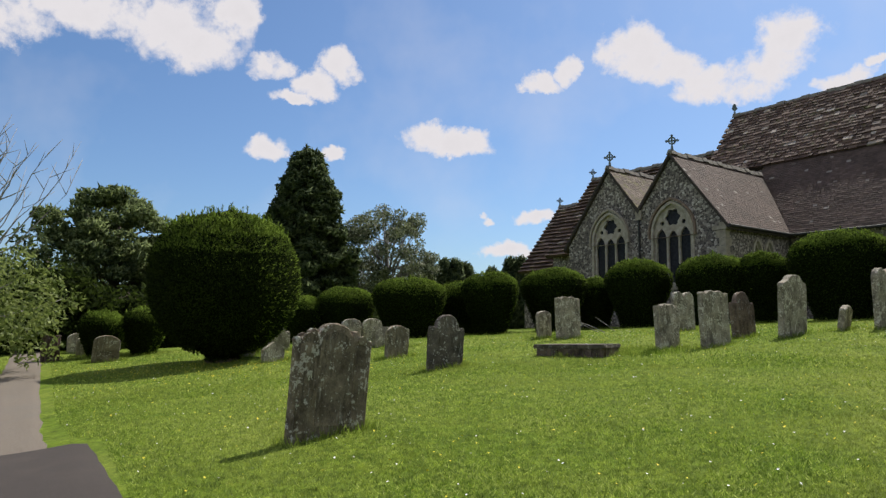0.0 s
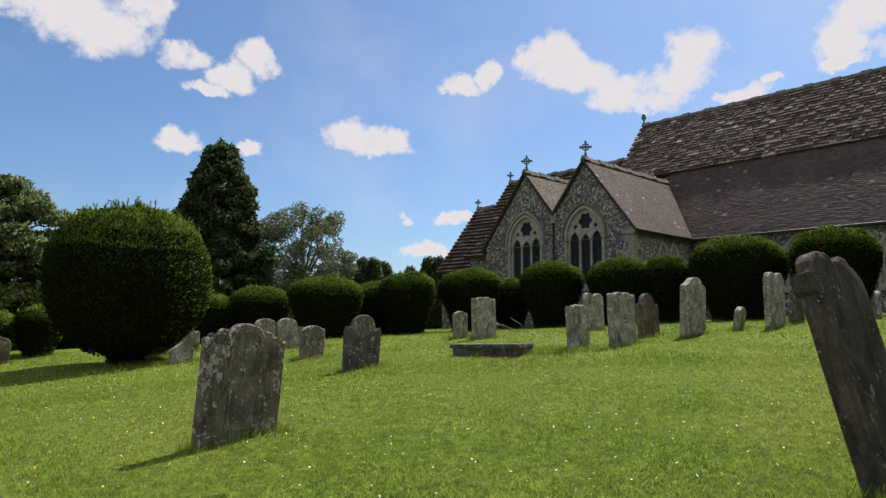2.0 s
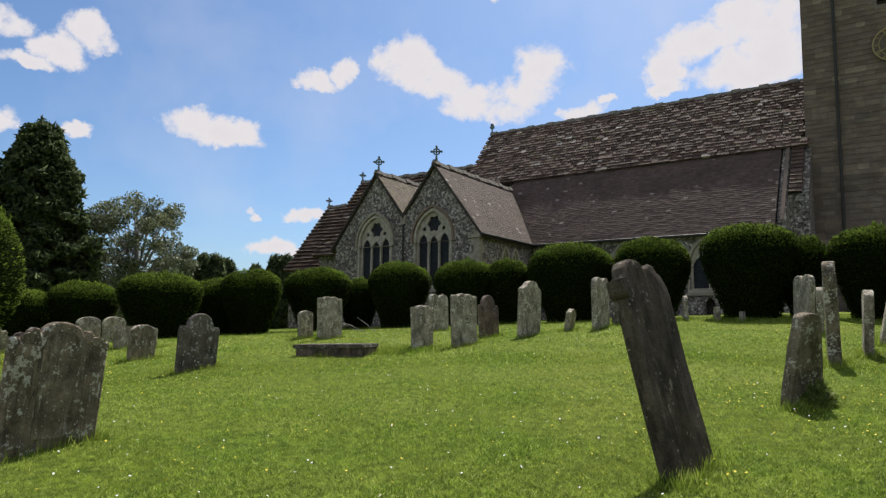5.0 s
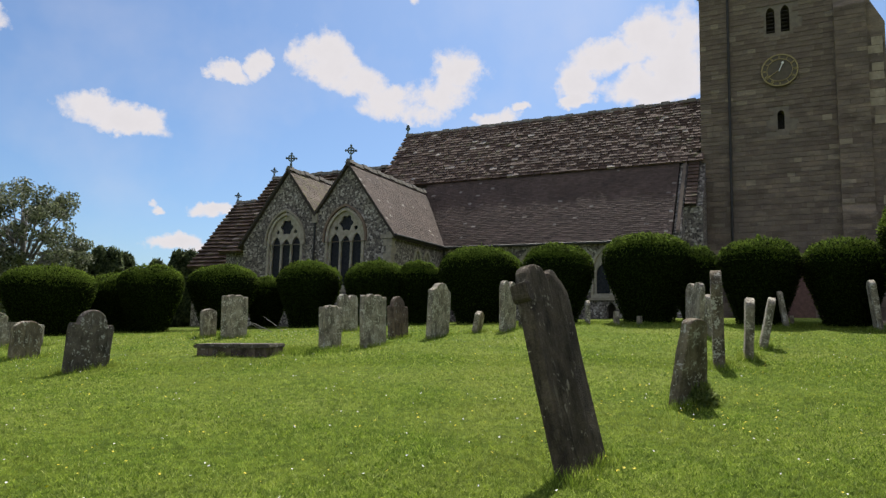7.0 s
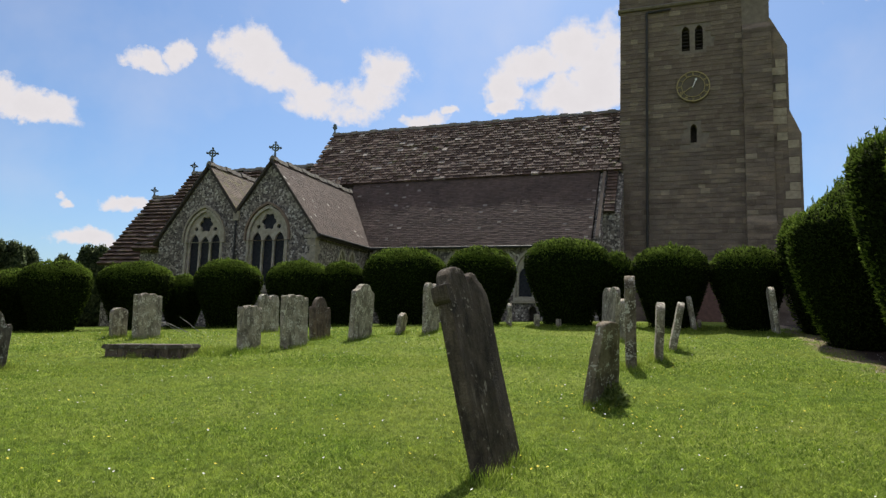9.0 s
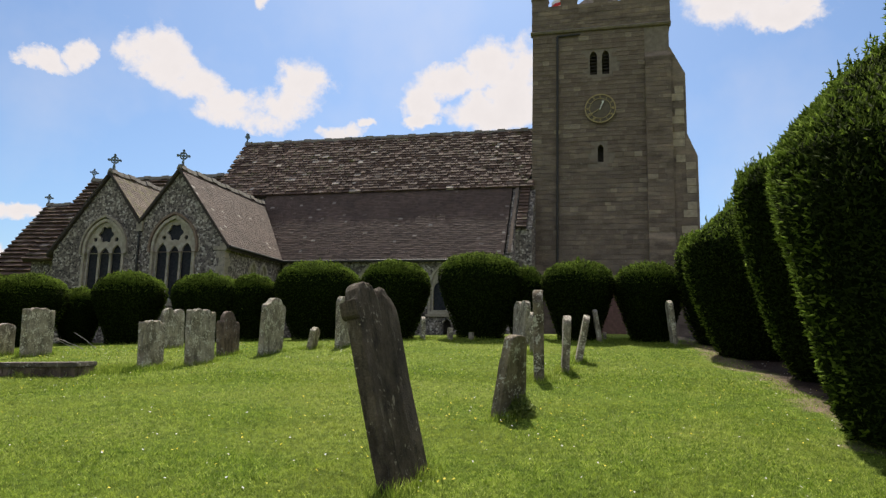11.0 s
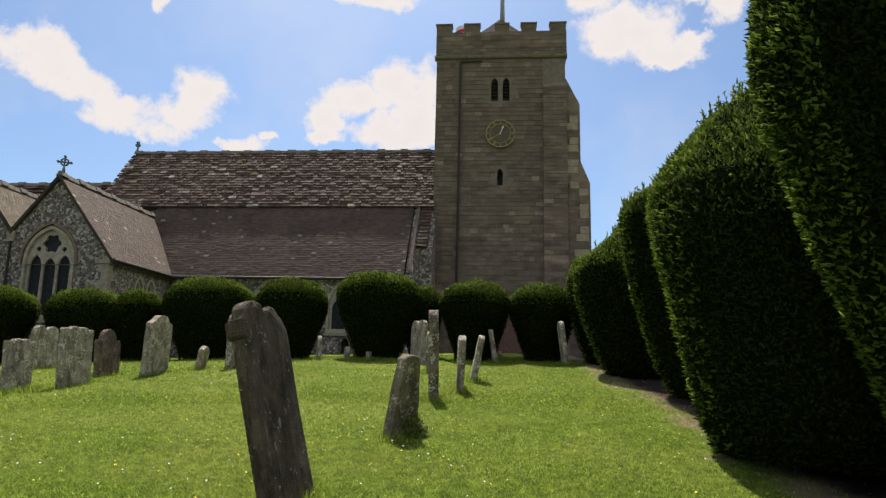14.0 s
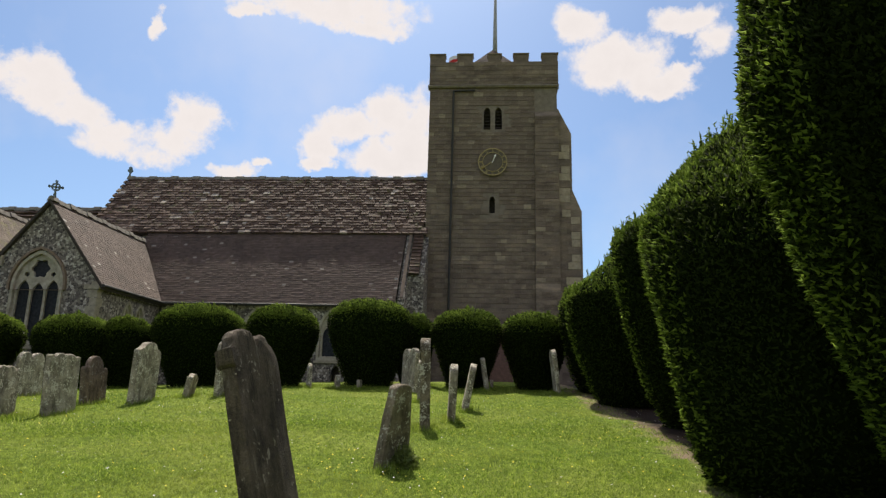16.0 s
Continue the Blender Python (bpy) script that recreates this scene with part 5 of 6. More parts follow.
def headstone(kind, x, y, w, h, t, mat, label, yaw=0.0, lean=0.0, side=0.0, moulded=False, seed=1):
    """A headstone whose face looks along the church's length; lean tips its top along that way, side across it."""
    bm = bmesh.new()
    pts = profile(kind, w, h)
    prism(bm, pts, lambda a, b, c: (c, a, b), -t / 2, t / 2)
    bmesh.ops.recalc_face_normals(bm, faces=bm.faces)
    rim = [e for e in bm.edges if e.calc_face_angle(0.0) > 1.2 and len(e.link_faces) == 2 and max(len(f.verts) for f in e.link_faces) > 8]
    bmesh.ops.bevel(bm, geom=rim, offset=min(0.018, t * 0.15), segments=2, affect="EDGES", profile=0.5)
    bmesh.ops.triangulate(bm, faces=[f for f in bm.faces if len(f.verts) > 4])
    bmesh.ops.subdivide_edges(bm, edges=[e for e in bm.edges if e.calc_length() > 0.16], cuts=2, use_grid_fill=True)
    bmesh.ops.triangulate(bm, faces=[f for f in bm.faces if len(f.verts) > 4])
    for v in bm.verts:
        k = noise.noise(v.co * 3.2 + Vector((seed * 7.3, 0, 0))) * 0.011 + noise.noise(v.co * 11 + Vector((0, seed * 3.1, 0))) * 0.006
        v.co += Vector((k, k * 0.6, k * 0.8))
    # a turn puts the face along the church's axis
    m = pose(x, y, ground_z(x, y) - 0.02, 0, 0, U_ANG + yaw) @ pose(0, 0, 0, -side, lean, 0)
    if not moulded:
        ob = part("headstone", bm, mat)
        ob.matrix_basis = m
        return tagged(ob, label, "headstone", "headstones on the lawn")
    base = empty("headstone", m, label, "headstone", "headstones on the lawn")
    part("slab", bm, mat, base)
    if moulded == "ear":
        # a moulded shoulder that stands proud at one end
        bm = bmesh.new()
        a = w / 2
        prism(bm, [(-a - 0.032, h - 0.175), (-a + 0.06, h - 0.16), (-a + 0.06, h - 0.31), (-a + 0.0, h - 0.32), (-a - 0.022, h - 0.30), (-a - 0.032, h - 0.28)], lambda p, b, q: (q, p, b), -t / 2 - 0.012, t / 2 + 0.012)
        bmesh.ops.bevel(bm, geom=bm.edges[:], offset=0.008, segments=2, affect="EDGES")
        part("shoulder", bm, mat, base)
        return base
    # side pilasters with rounded faces and a raised arched panel between them
    for sx in (-1, 1):
        for face in (-1, 1):
            bm = bmesh.new()
            c = sx * w * 0.36
            for k, (wd, out) in enumerate(((0.085, 0.012), (0.062, 0.022), (0.036, 0.028))):
                prism(bm, [(c - wd, 0.05 + 0.01 * k), (c + wd, 0.05 + 0.01 * k), (c + wd, h - 0.24 - 0.01 * k), (c, h - 0.20 - 0.01 * k), (c - wd, h - 0.24 - 0.01 * k)], lambda a, b, q: (q, a, b), face * t * 0.44, face * (t / 2 + out))
            part("pilaster", bm, mat, base)
            bm = bmesh.new()
            prism(bm, [(c + 0.07 * math.cos(q), h - 0.17 + 0.05 * math.sin(q)) for q in [math.pi * i / 4 for i in range(8)]], lambda a, b, q: (q, a, b), face * t * 0.44, face * (t / 2 + 0.03))
            part("scroll", bm, mat, base)
    for face in (-1, 1):
        bm = bmesh.new()
        prism(bm, arch(0, w * 0.20, 0.12, h - 0.26, h - 0.09, 6), lambda a, b, q: (q, a, b), face * t * 0.44, face * (t / 2 + 0.010))
        part("panel", bm, mat, base)
    return base


headstone("scroll", -2.42, 6.62, 0.91, 1.17, 0.11, STONE, "weathered lichened headstone with scrolled shoulders, leaning slightly", 6, 0, 4, "pilasters", 1)
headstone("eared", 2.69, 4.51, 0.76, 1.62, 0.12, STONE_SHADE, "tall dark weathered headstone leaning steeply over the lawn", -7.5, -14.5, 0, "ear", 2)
headstone("shoulder", -2.12, 11.85, 0.78, 0.98, 0.12, STONE_DARK, "dark grey headstone with a round head, leaning back", 4, 0, 3, False, 3)
headstone("wavy", 0.12, 17.3, 0.80, 1.10, 0.13, STONE_GREY, "grey headstone with a scalloped top", 0, -2, 0, False, 4)
headstone("round", -0.5, 17.7, 0.46, 0.74, 0.12, STONE_GREY, "small grey lichened headstone with a low round top", 0, -3, 0, False, 5)
headstone("wavy", 2.03, 13.75, 0.72, 0.92, 0.13, STONE_GREY, "pale lichen-spotted headstone in longer grass", 5, -2, 0, False, 6)
headstone("double", 3.2, 18.8, 0.90, 1.08, 0.12, STONE_GREY, "grey double headstone with two round heads", 0, -2, 0, False, 7)
headstone("wavy", 3.0, 14.1, 0.92, 1.14, 0.12, STONE_GREY, "broad pale headstone with a scalloped top", 0, -2, 0, False, 8)
headstone("shoulder", 3.98, 15.85, 0.84, 1.05, 0.12, STONE_BROWN, "brown sandstone headstone leaning to one side", 0, -4, 0, False, 9)
headstone("ogee", 4.87, 15.5, 0.98, 1.34, 0.15, STONE_GREY, "tall pale headstone with a pointed curved head", 0, 2, 0, False, 10)
headstone("ogee", 6.26, 16.5, 0.62, 0.60, 0.13, STONE_GREY, "small pale headstone sunk in the grass", 10, 9, 0, False, 11)
headstone("double", 7.15, 16.5, 0.95, 1.36, 0.14, STONE_GREY, "tall grey double headstone with two round heads", 0, 0, 0, False, 12)
headstone("taper", 5.13, 6.45, 0.42, 1.00, 0.13, STONE, "squat weathered headstone tilted sideways in shaded grass", -30, 7, 0, False, 13)
headstone("double", 12.3, 15.4, 0.95, 1.28, 0.15, STONE_GREY, "pale double headstone with worn twin heads", 30, 2, 0, False, 14)
headstone("shoulder", 7.6, 8.85, 0.66, 1.58, 0.17, STONE, "tall narrow weathered headstone streaked with lichen", 6, -1, 0, False, 15)
headstone("round", 8.72, 9.45, 0.66, 1.08, 0.14, STONE_GREY, "upright grey headstone with a round top", 5, 2.5, 0, False, 16)
headstone("round", 10.3, 10.8, 0.66, 1.06, 0.14, STONE_GREY, "grey round-topped headstone tipped over", 4, 11, 0, False, 17)
headstone("round", 15.05, 14.95, 0.60, 1.06, 0.13, STONE_GREY, "thin grey headstone leaning backwards", 4, -9, 0, False, 18)
headstone("round", 16.0, 12.9, 0.60, 1.34, 0.13, STONE_GREY, "thin pale headstone leaning against the yews", 4, -6, 0, False, 19)
headstone("plain", 15.6, 15.3, 0.25, 0.30, 0.10, STONE_GREY, "low grey footstone at the lawn's edge", 0, 0, 0, False, 20)
headstone("round", -6.75, 20.6, 0.70, 0.80, 0.12, STONE_GREY, "distant round-topped grey headstone", 0, 0, 0, False, 21)
headstone("round", -6.0, 20.4, 0.70, 0.78, 0.12, STONE_GREY, "distant round-topped grey headstone", 8, 0, 0, False, 22)
headstone("shoulder", -7.75, 17.1, 0.80, 0.80, 0.13, STONE_GREY, "pale lichened headstone with cut shoulders", 8, 0, 0, False, 23)
headstone("gable", -6.5, 14.2, 0.52, 0.46, 0.12, STONE_GREY, "small low pointed headstone", 5, 0, 0, False, 24)
headstone("round", -3.63, 14.25, 0.60, 0.72, 0.12, STONE, "small lichened round-topped headstone", 10, 0, 2, False, 25)
headstone("plain", -4.7, 17.0, 0.60, 0.56, 0.12, STONE_GREY, "low worn square headstone", 5, 0, 0, False, 26)
headstone("plain", -4.1, 16.6, 0.42, 0.52, 0.12, STONE_GREY, "low worn square headstone", 5, 0, 0, False, 27)
headstone("plain", -8.1, 15.6, 0.85, 0.42, 0.12, STONE_GREY, "low tilted stone beside the round yew", 0, 0, 10, False, 28)
headstone("round", -12.05, 15.9, 0.66, 0.72, 0.12, STONE, "brownish round-topped headstone near the path", 0, 0, 4, False, 29)
headstone("plain", -14.2, 18.0, 0.7, 0.55, 0.12, STONE_GREY, "low stone among the shaded graves", 0, 3, 0, False, 30)
headstone("round", -15.6, 19.3, 0.7, 0.7, 0.12, STONE_GREY, "small headstone in the trees' shade", 0, 0, 0, False, 31)
headstone("plain", 11.2, 17.6, 0.45, 0.42, 0.12, STONE_GREY, "small sunken stone by the yews", 20, 0, 0, False, 32)
headstone("round", 10.5, 18.1, 0.55, 0.75, 0.12, STONE_GREY, "worn headstone in front of the aisle window", 20, 0, 0, False, 33)
headstone("shoulder", 8.25, 17.8, 0.78, 1.0, 0.13, STONE_DARK, "dark headstone half hidden behind a leaning stone", 0, 2, 0, False, 35)
headstone("round", 10.6, 12.75, 0.55, 1.02, 0.13, STONE_GREY, "grey headstone behind a taller stone", 5, 0, 0, False, 36)
headstone("plain", 11.75, 17.2, 0.35, 0.30, 0.10, STONE_GREY, "small sunken stone by the yews", 0, 0, 0, False, 34)

# low ledger tomb
tomb = empty("ledger_tomb", pose(0.25, 13.35, ground_z(0.25, 13.35), 0, -1.5, -25), "low brick-sided ledger tomb overgrown at one end", "tomb")
bm = bmesh.new()
box(bm, -0.74, 0.74, -0.42, 0.42, 0.13, 0.21)
bmesh.ops.bevel(bm, geom=bm.edges[:], offset=0.015, segments=2, affect="EDGES")
part("slab", bm, STONE_DARK, tomb)
for k in range(6):
    bm = bmesh.new()
    box(bm, -0.69 + 0.23 * k + 0.006, -0.69 + 0.23 * (k + 1) - 0.006, -0.38, -0.28, -0.1, 0.128)
    part("brick", bm, STONE_BROWN, tomb)
for s in (-1, 1):
    bm = bmesh.new()
    box(bm, s * 0.67 - 0.04, s * 0.67 + 0.04, -0.27, 0.38, -0.1, 0.128)
    part("end_stone", bm, STONE_BROWN, tomb)

# litter bin at the path's end
litter = empty("litter_bin", pose(-14.45, 16.75, ground_z(-14.45, 16.75)), "brown slatted litter bin beside the path", "litter bin")
bm = bmesh.new()
prism(bm, circle(0, 0, 0.21, 16), lambda a, b, c: (a, b, c), 0.03, 0.66)
part("liner", bm, BIN_M, litter)
for k in range(14):
    bm = bmesh.new()
    box(bm, 0.215, 0.24, -0.035, 0.035, 0.0, 0.70)
    o = part("slat", bm, BIN_M, litter)
    o.matrix_basis = pose(0, 0, 0, 0, 0, 360 / 14 * k)
bm = bmesh.new()
pierced(bm, circle(0, 0, 0.26, 20), [circle(0, 0, 0.19, 20)], lambda a, b, c: (a, b, c), 0.70, 0.73)
part("rim", bm, BIN_M, litter)


# ---------------- trees ----------------
def limb_set(rng, base_z, tall, spread, n, r0, lean=(0, 0)):
    """Limb centre lines for a broad tree: list of (points, radii)."""
    out = []
    trunk = [(lean[0] * t * tall, lean[1] * t * tall, t * tall * 0.75 - 0.2) for t in (0, 0.15, 0.35, 0.6, 1.0)]
    out.append((trunk, [r0 * 1.25, r0, r0 * 0.85, r0 * 0.6, r0 * 0.22]))
    for i in range(n):
        t = base_z + (0.95 - base_z) * (i / max(1, n - 1))
        az = i * 2.4 + rng.uniform(-0.4, 0.4)
        z = t * tall * 0.72
        l = spread * (1.0 - 0.45 * t) * rng.uniform(0.75, 1.1)
        p0 = Vector((lean[0] * z, lean[1] * z, z))
        d = Vector((math.cos(az), math.sin(az), 0))
        rise = rng.uniform(0.25, 0.6)
        pts = [p0, p0 + d * l * 0.35 + Vector((0, 0, l * rise * 0.25)), p0 + d * l * 0.7 + Vector((0, 0, l * rise * 0.6)), p0 + d * l + Vector((0, 0, l * rise))]
        rr = r0 * 0.42 * (1 - 0.55 * t)
        out.append(([tuple(p) for p in pts], [rr, rr * 0.7, rr * 0.45, rr * 0.15]))
    return out


def tree(name, x, y, limbs, clumps, per, size, leaf_mat, bark, label, seed, kind="leaf", flat=0.75, up=0.2, group=""):
    """A trunk with limbs and a crown of leaves gathered in clumps (centre, radius)."""
    rng = np.random.default_rng(seed)
    b = empty(name, pose(x, y, ground_z(x, y) - 0.05), label, "tree", group)
    bm = bmesh.new()
    for pts, rad in limbs:
        tube(bm, pts, rad, 7)
    part("trunk", bm, bark, b, "", True)
    P = []
    for (cx, cy, cz), r in clumps:
        n = int(per * r * r)
        d = rng.normal(0, 1, (n, 3))
        d /= np.linalg.norm(d, axis=1)[:, None]
        rad = r * rng.uniform(0.25, 1.0, n) ** 0.5
        q = d * rad[:, None]
        q[:, 2] *= flat
        P.append(q + np.array([cx, cy, cz]))
    P = np.concatenate(P)
    if kind == "needle":
        nrm = rng.normal(0, 1, P.shape)
        nrm /= np.linalg.norm(nrm, axis=1)[:, None]
        v, f = needles(rng, P, nrm, size, up=up, spread=0.3, width=0.3)
    else:
        v, f = leaves(rng, P, size)
    arrays("crown", v, f, leaf_mat, b)
    return b


R = random.Random(77)


def cone_clumps(tall, rad, n, seed, low=0.06, power=0.72):
    """Clumps for an uneven conifer: boughs in whorls, shorter upwards."""
    q = random.Random(seed)
    out = []
    for i in range(n):
        t = low + (1 - low) * (i / n) ** 0.9
        r = rad * (1 - t) ** power * q.uniform(0.62, 1.08) + 0.12
        az = i * 2.399 + q.uniform(-0.3, 0.3)
        out.append(((r * math.cos(az), r * math.sin(az), t * tall), 0.42 + 0.55 * (1 - t) * q.uniform(0.7, 1.2)))
        out.append(((0.5 * r * math.cos(az + 1), 0.5 * r * math.sin(az + 1), t * tall), 0.5 + 0.7 * (1 - t)))
    return out


def at(dx, dy, dist):
    k = dist / math.hypot(dx, dy)
    return dx * k, dy * k


# dark conifer behind the yews
x, y = at(-0.378, 0.926, 44)
q = random.Random(15)
cl = cone_clumps(12.3, 3.55, 190, 3, 0.06, 0.5) + [((3.6 * (1 - k / 26) ** 0.6 * math.cos(k * 2.6), 3.6 * (1 - k / 26) ** 0.6 * math.sin(k * 2.6), 2.4 + 9.4 * k / 26), q.uniform(0.35, 0.6)) for k in range(26)] + [(((3.95 - 0.1 * q.random()) * (1 - k / 80) ** 0.62 * math.cos(k * 2.4), 3.95 * (1 - k / 80) ** 0.62 * math.sin(k * 2.4), 1.6 + 10.6 * k / 80 + q.uniform(-0.3, 0.3)), q.uniform(0.2, 0.42)) for k in range(80)] + [((q.uniform(-0.25, 0.25), q.uniform(-0.25, 0.25), 12.0 + 0.16 * k), 0.32 - 0.04 * k) for k in range(6)] + [((2.6 + 0.1 * i, -0.3, 1.2 + 0.55 * i), 0.9 - 0.05 * i) for i in range(9)]
tree("conifer", x, y, [([(0, 0, -0.3), (0, 0, 4), (0.1, 0, 9), (0.2, 0, 12.4)], [0.45, 0.36, 0.2, 0.04])], cl, 330, 0.26, CONIFER, BARK, "tall dark conifer with drooping uneven boughs", 301, "needle", 0.7, -0.25)
# silvery broadleaf beside it
x, y = at(-0.262, 0.965, 47)
q = random.Random(12)
lim = limb_set(q, 0.10, 10.2, 4.2, 22, 0.30)
cl = []
for pts, rad in lim[1:]:
    for t in (0.45, 0.75, 1.0):
        p = Vector(pts[1]).lerp(Vector(pts[3]), t)
        cl.append(((p.x + q.uniform(-0.4, 0.4), p.y + q.uniform(-0.4, 0.4), p.z + q.uniform(-0.3, 0.6)), q.uniform(0.45, 0.8)))
for i in range(120):
    # a rounded crown, fuller near its skin
    a, b = q.uniform(0, 6.28), math.asin(q.uniform(-0.9, 1.0))
    r = q.uniform(0.55, 1.0) ** 0.6
    c = Vector((3.7 * r * math.cos(a) * math.cos(b), 3.7 * r * math.sin(a) * math.cos(b), 5.3 + 3.9 * r * math.sin(b)))
    cl.append((tuple(c), q.uniform(0.32, 0.68)))
    root = Vector((c.x * 0.25, c.y * 0.25, 1.2 + c.z * 0.45))
    if i % 2:
        lim.append(([tuple(root), tuple(root.lerp(c, 0.55) + Vector((0, 0, 0.25))), tuple(c)], [0.055, 0.035, 0.012]))
tree("silver_tree", x, y, lim, cl, 560, 0.19, WILLOW, PALE_BARK, "airy silver-leaved tree with open branches", 302)
# flat-topped pine by the path
x, y = at(-0.601, 0.799, 37)
q = random.Random(21)
lim = limb_set(q, 0.3, 8.6, 4.0, 14, 0.36, (0.02, 0.0))
cl = []
for i in range(150):
    a = q.uniform(0, 6.28)
    t = q.uniform(0.05, 1.0)
    r = (3.7 - 1.1 * abs(t - 0.7)) * math.sqrt(q.uniform(0.05, 1.0)) * (1.0 if t < 0.86 else 0.6)
    cl.append(((r * math.cos(a), r * math.sin(a), 0.4 + 6.7 * round(t * 7) / 7 + q.uniform(-0.3, 0.3)), q.uniform(0.45, 0.95)))
tree("pine", x, y, lim, cl, 420, 0.19, PINE, BARK, "flat-topped dark pine with layered boughs", 303, "needle", 0.5, 0.5)
# light broadleaf by the path, bare twigs above
x, y = at(-0.725, 0.69, 19)
q = random.Random(31)
lim = limb_set(q, 0.1, 6.2, 2.6, 15, 0.14)
for i in range(46):
    a = q.uniform(0, 6.28)
    r = q.uniform(0.3, 2.3)
    z = q.uniform(2.6, 3.6)
    p0 = Vector((r * 0.4 * math.cos(a), r * 0.4 * math.sin(a), z))
    p1 = p0 + Vector((math.cos(a) * r * 0.5, math.sin(a) * r * 0.5, q.uniform(1.1, 1.9)))
    p2 = p1 + Vector((math.cos(a + 0.5) * 0.4, math.sin(a + 0.5) * 0.4, q.uniform(0.5, 1.1)))
    lim.append(([tuple(p0), tuple(p0.lerp(p1, 0.55) + Vector((q.uniform(-0.15, 0.15), q.uniform(-0.15, 0.15), 0))), tuple(p1), tuple(p2)], [0.018, 0.014, 0.010, 0.004]))
    for s in range(3):
        p3 = p1.lerp(p2, 0.3 * s)
        p4 = p3 + Vector((q.uniform(-0.45, 0.45), q.uniform(-0.45, 0.45), q.uniform(0.2, 0.55)))
        lim.append(([tuple(p3), tuple(p4)], [0.01, 0.004]))
cl = []
for i in range(46):
    a = q.uniform(0, 6.28)
    r = 2.2 * math.sqrt(q.uniform(0, 1))
    cl.append(((r * math.cos(a), r * math.sin(a), q.uniform(0.6, 3.3) - 0.12 * r * r), q.uniform(0.35, 0.65)))
tree("young_tree", x, y, lim, cl, 620, 0.13, BRIGHT, PALE_BARK, "light green tree with bare twigs above its leaves", 304)

# woodland closing the view
woods = [(-0.80, 0.60, 30, 3.2, 7.0), (-0.72, 0.69, 36, 3.6, 7.0), (-0.66, 0.75, 44, 3.8, 6.5), (-0.55, 0.835, 40, 3.2, 4.8), (-0.48, 0.877, 46, 3.4, 4.4), (-0.36, 0.93, 58, 3.4, 5.0), (-0.25, 0.968, 60, 3.2, 4.0), (-0.90, 0.44, 26, 3.4, 7.5), (-0.745, 0.667, 27, 2.4, 3.4), (-0.70, 0.714, 28, 2.2, 3.2), (-0.655, 0.755, 28, 2.2, 3.2), (-0.61, 0.79, 29, 2.2, 3.0), (-0.56, 0.83, 30, 2.2, 3.0), (-0.51, 0.86, 33, 2.2, 3.0)]
for i, (dx, dy, dist, r, h) in enumerate(woods):
    x, y = at(dx, dy, dist)
    q = random.Random(400 + i)
    lim = limb_set(q, 0.1, h, r, 10, 0.3)
    cl = []
    for k in range(34):
        a = q.uniform(0, 6.28)
        rr = r * math.sqrt(q.uniform(0, 1))
        cl.append(((rr * math.cos(a), rr * math.sin(a), 0.3 + (h - 1.0) * q.uniform(0, 1) * (1 - 0.35 * (rr / r) ** 2)), q.uniform(0.7, 1.2)))
    tree("broad_tree", x, y, lim, cl, 260, 0.26, (BRIGHT if i in (0, 7) else YEW if i > 7 else CONIFER), BARK, "dark leafy tree in the shade behind the graves", 500 + i, "leaf", 0.8, 0.2, "trees behind the churchyard")
# spiky evergreens far behind the yews
for i, (dx, dy, dist, h) in enumerate([(-0.195, 0.98, 52, 5.2), (-0.176, 0.984, 52, 5.6), (-0.16, 0.987, 52, 5.5), (-0.145, 0.989, 53, 5.3), (-0.078, 0.997, 54, 5.6), (-0.062, 0.998, 54, 5.7), (-0.105, 0.9945, 54, 4.9)]):
    x, y = at(dx, dy, dist)
    tree("cypress", x, y, [([(0, 0, -0.3), (0, 0, 2.5), (0, 0, h - 0.4)], [0.16, 0.12, 0.03])], cone_clumps(h, 0.75, 34, 600 + i), 260, 0.22, CONIFER, BARK, "narrow dark evergreen with a spiky top", 620 + i, "needle", 0.9, 0.9, "evergreens behind the church")


# ---------------- grass, flowers ----------------
def patch(rng, n, near, far, power):
    """Places in the part of the lawn that the walk overlooks, denser close by."""
    r = near + (far - near) * rng.uniform(0, 1, n) ** power
    a = np.radians(rng.uniform(2, 140, n))
    return r * np.cos(a), r * np.sin(a)


def off_path(x, y):
    """True away from the paths."""
    line = [(0.6, -3.5), (-1.6, 0.4), (-3.8, 4.2), (-5.45, 6.05), (-7.0, 7.55), (-9.4, 10.25), (-13.3, 14.7), (-18.5, 20.5)]
    ok = np.ones(len(x), bool)
    for (ax, ay), (bx, by) in zip(line, line[1:]):
        t = np.clip(((x - ax) * (bx - ax) + (y - ay) * (by - ay)) / ((bx - ax) ** 2 + (by - ay) ** 2), 0, 1)
        lim = 0.72 if ay < 4.5 else 0.50
        ok &= np.hypot(x - ax - t * (bx - ax), y - ay - t * (by - ay)) > lim
    return ok


def ground_zs(x, y):
    return height(x, y) + 0.022 * np.sin(x * 1.7 + 1.3 * np.sin(y * 0.9)) * np.sin(y * 1.3 + 0.7 * x)


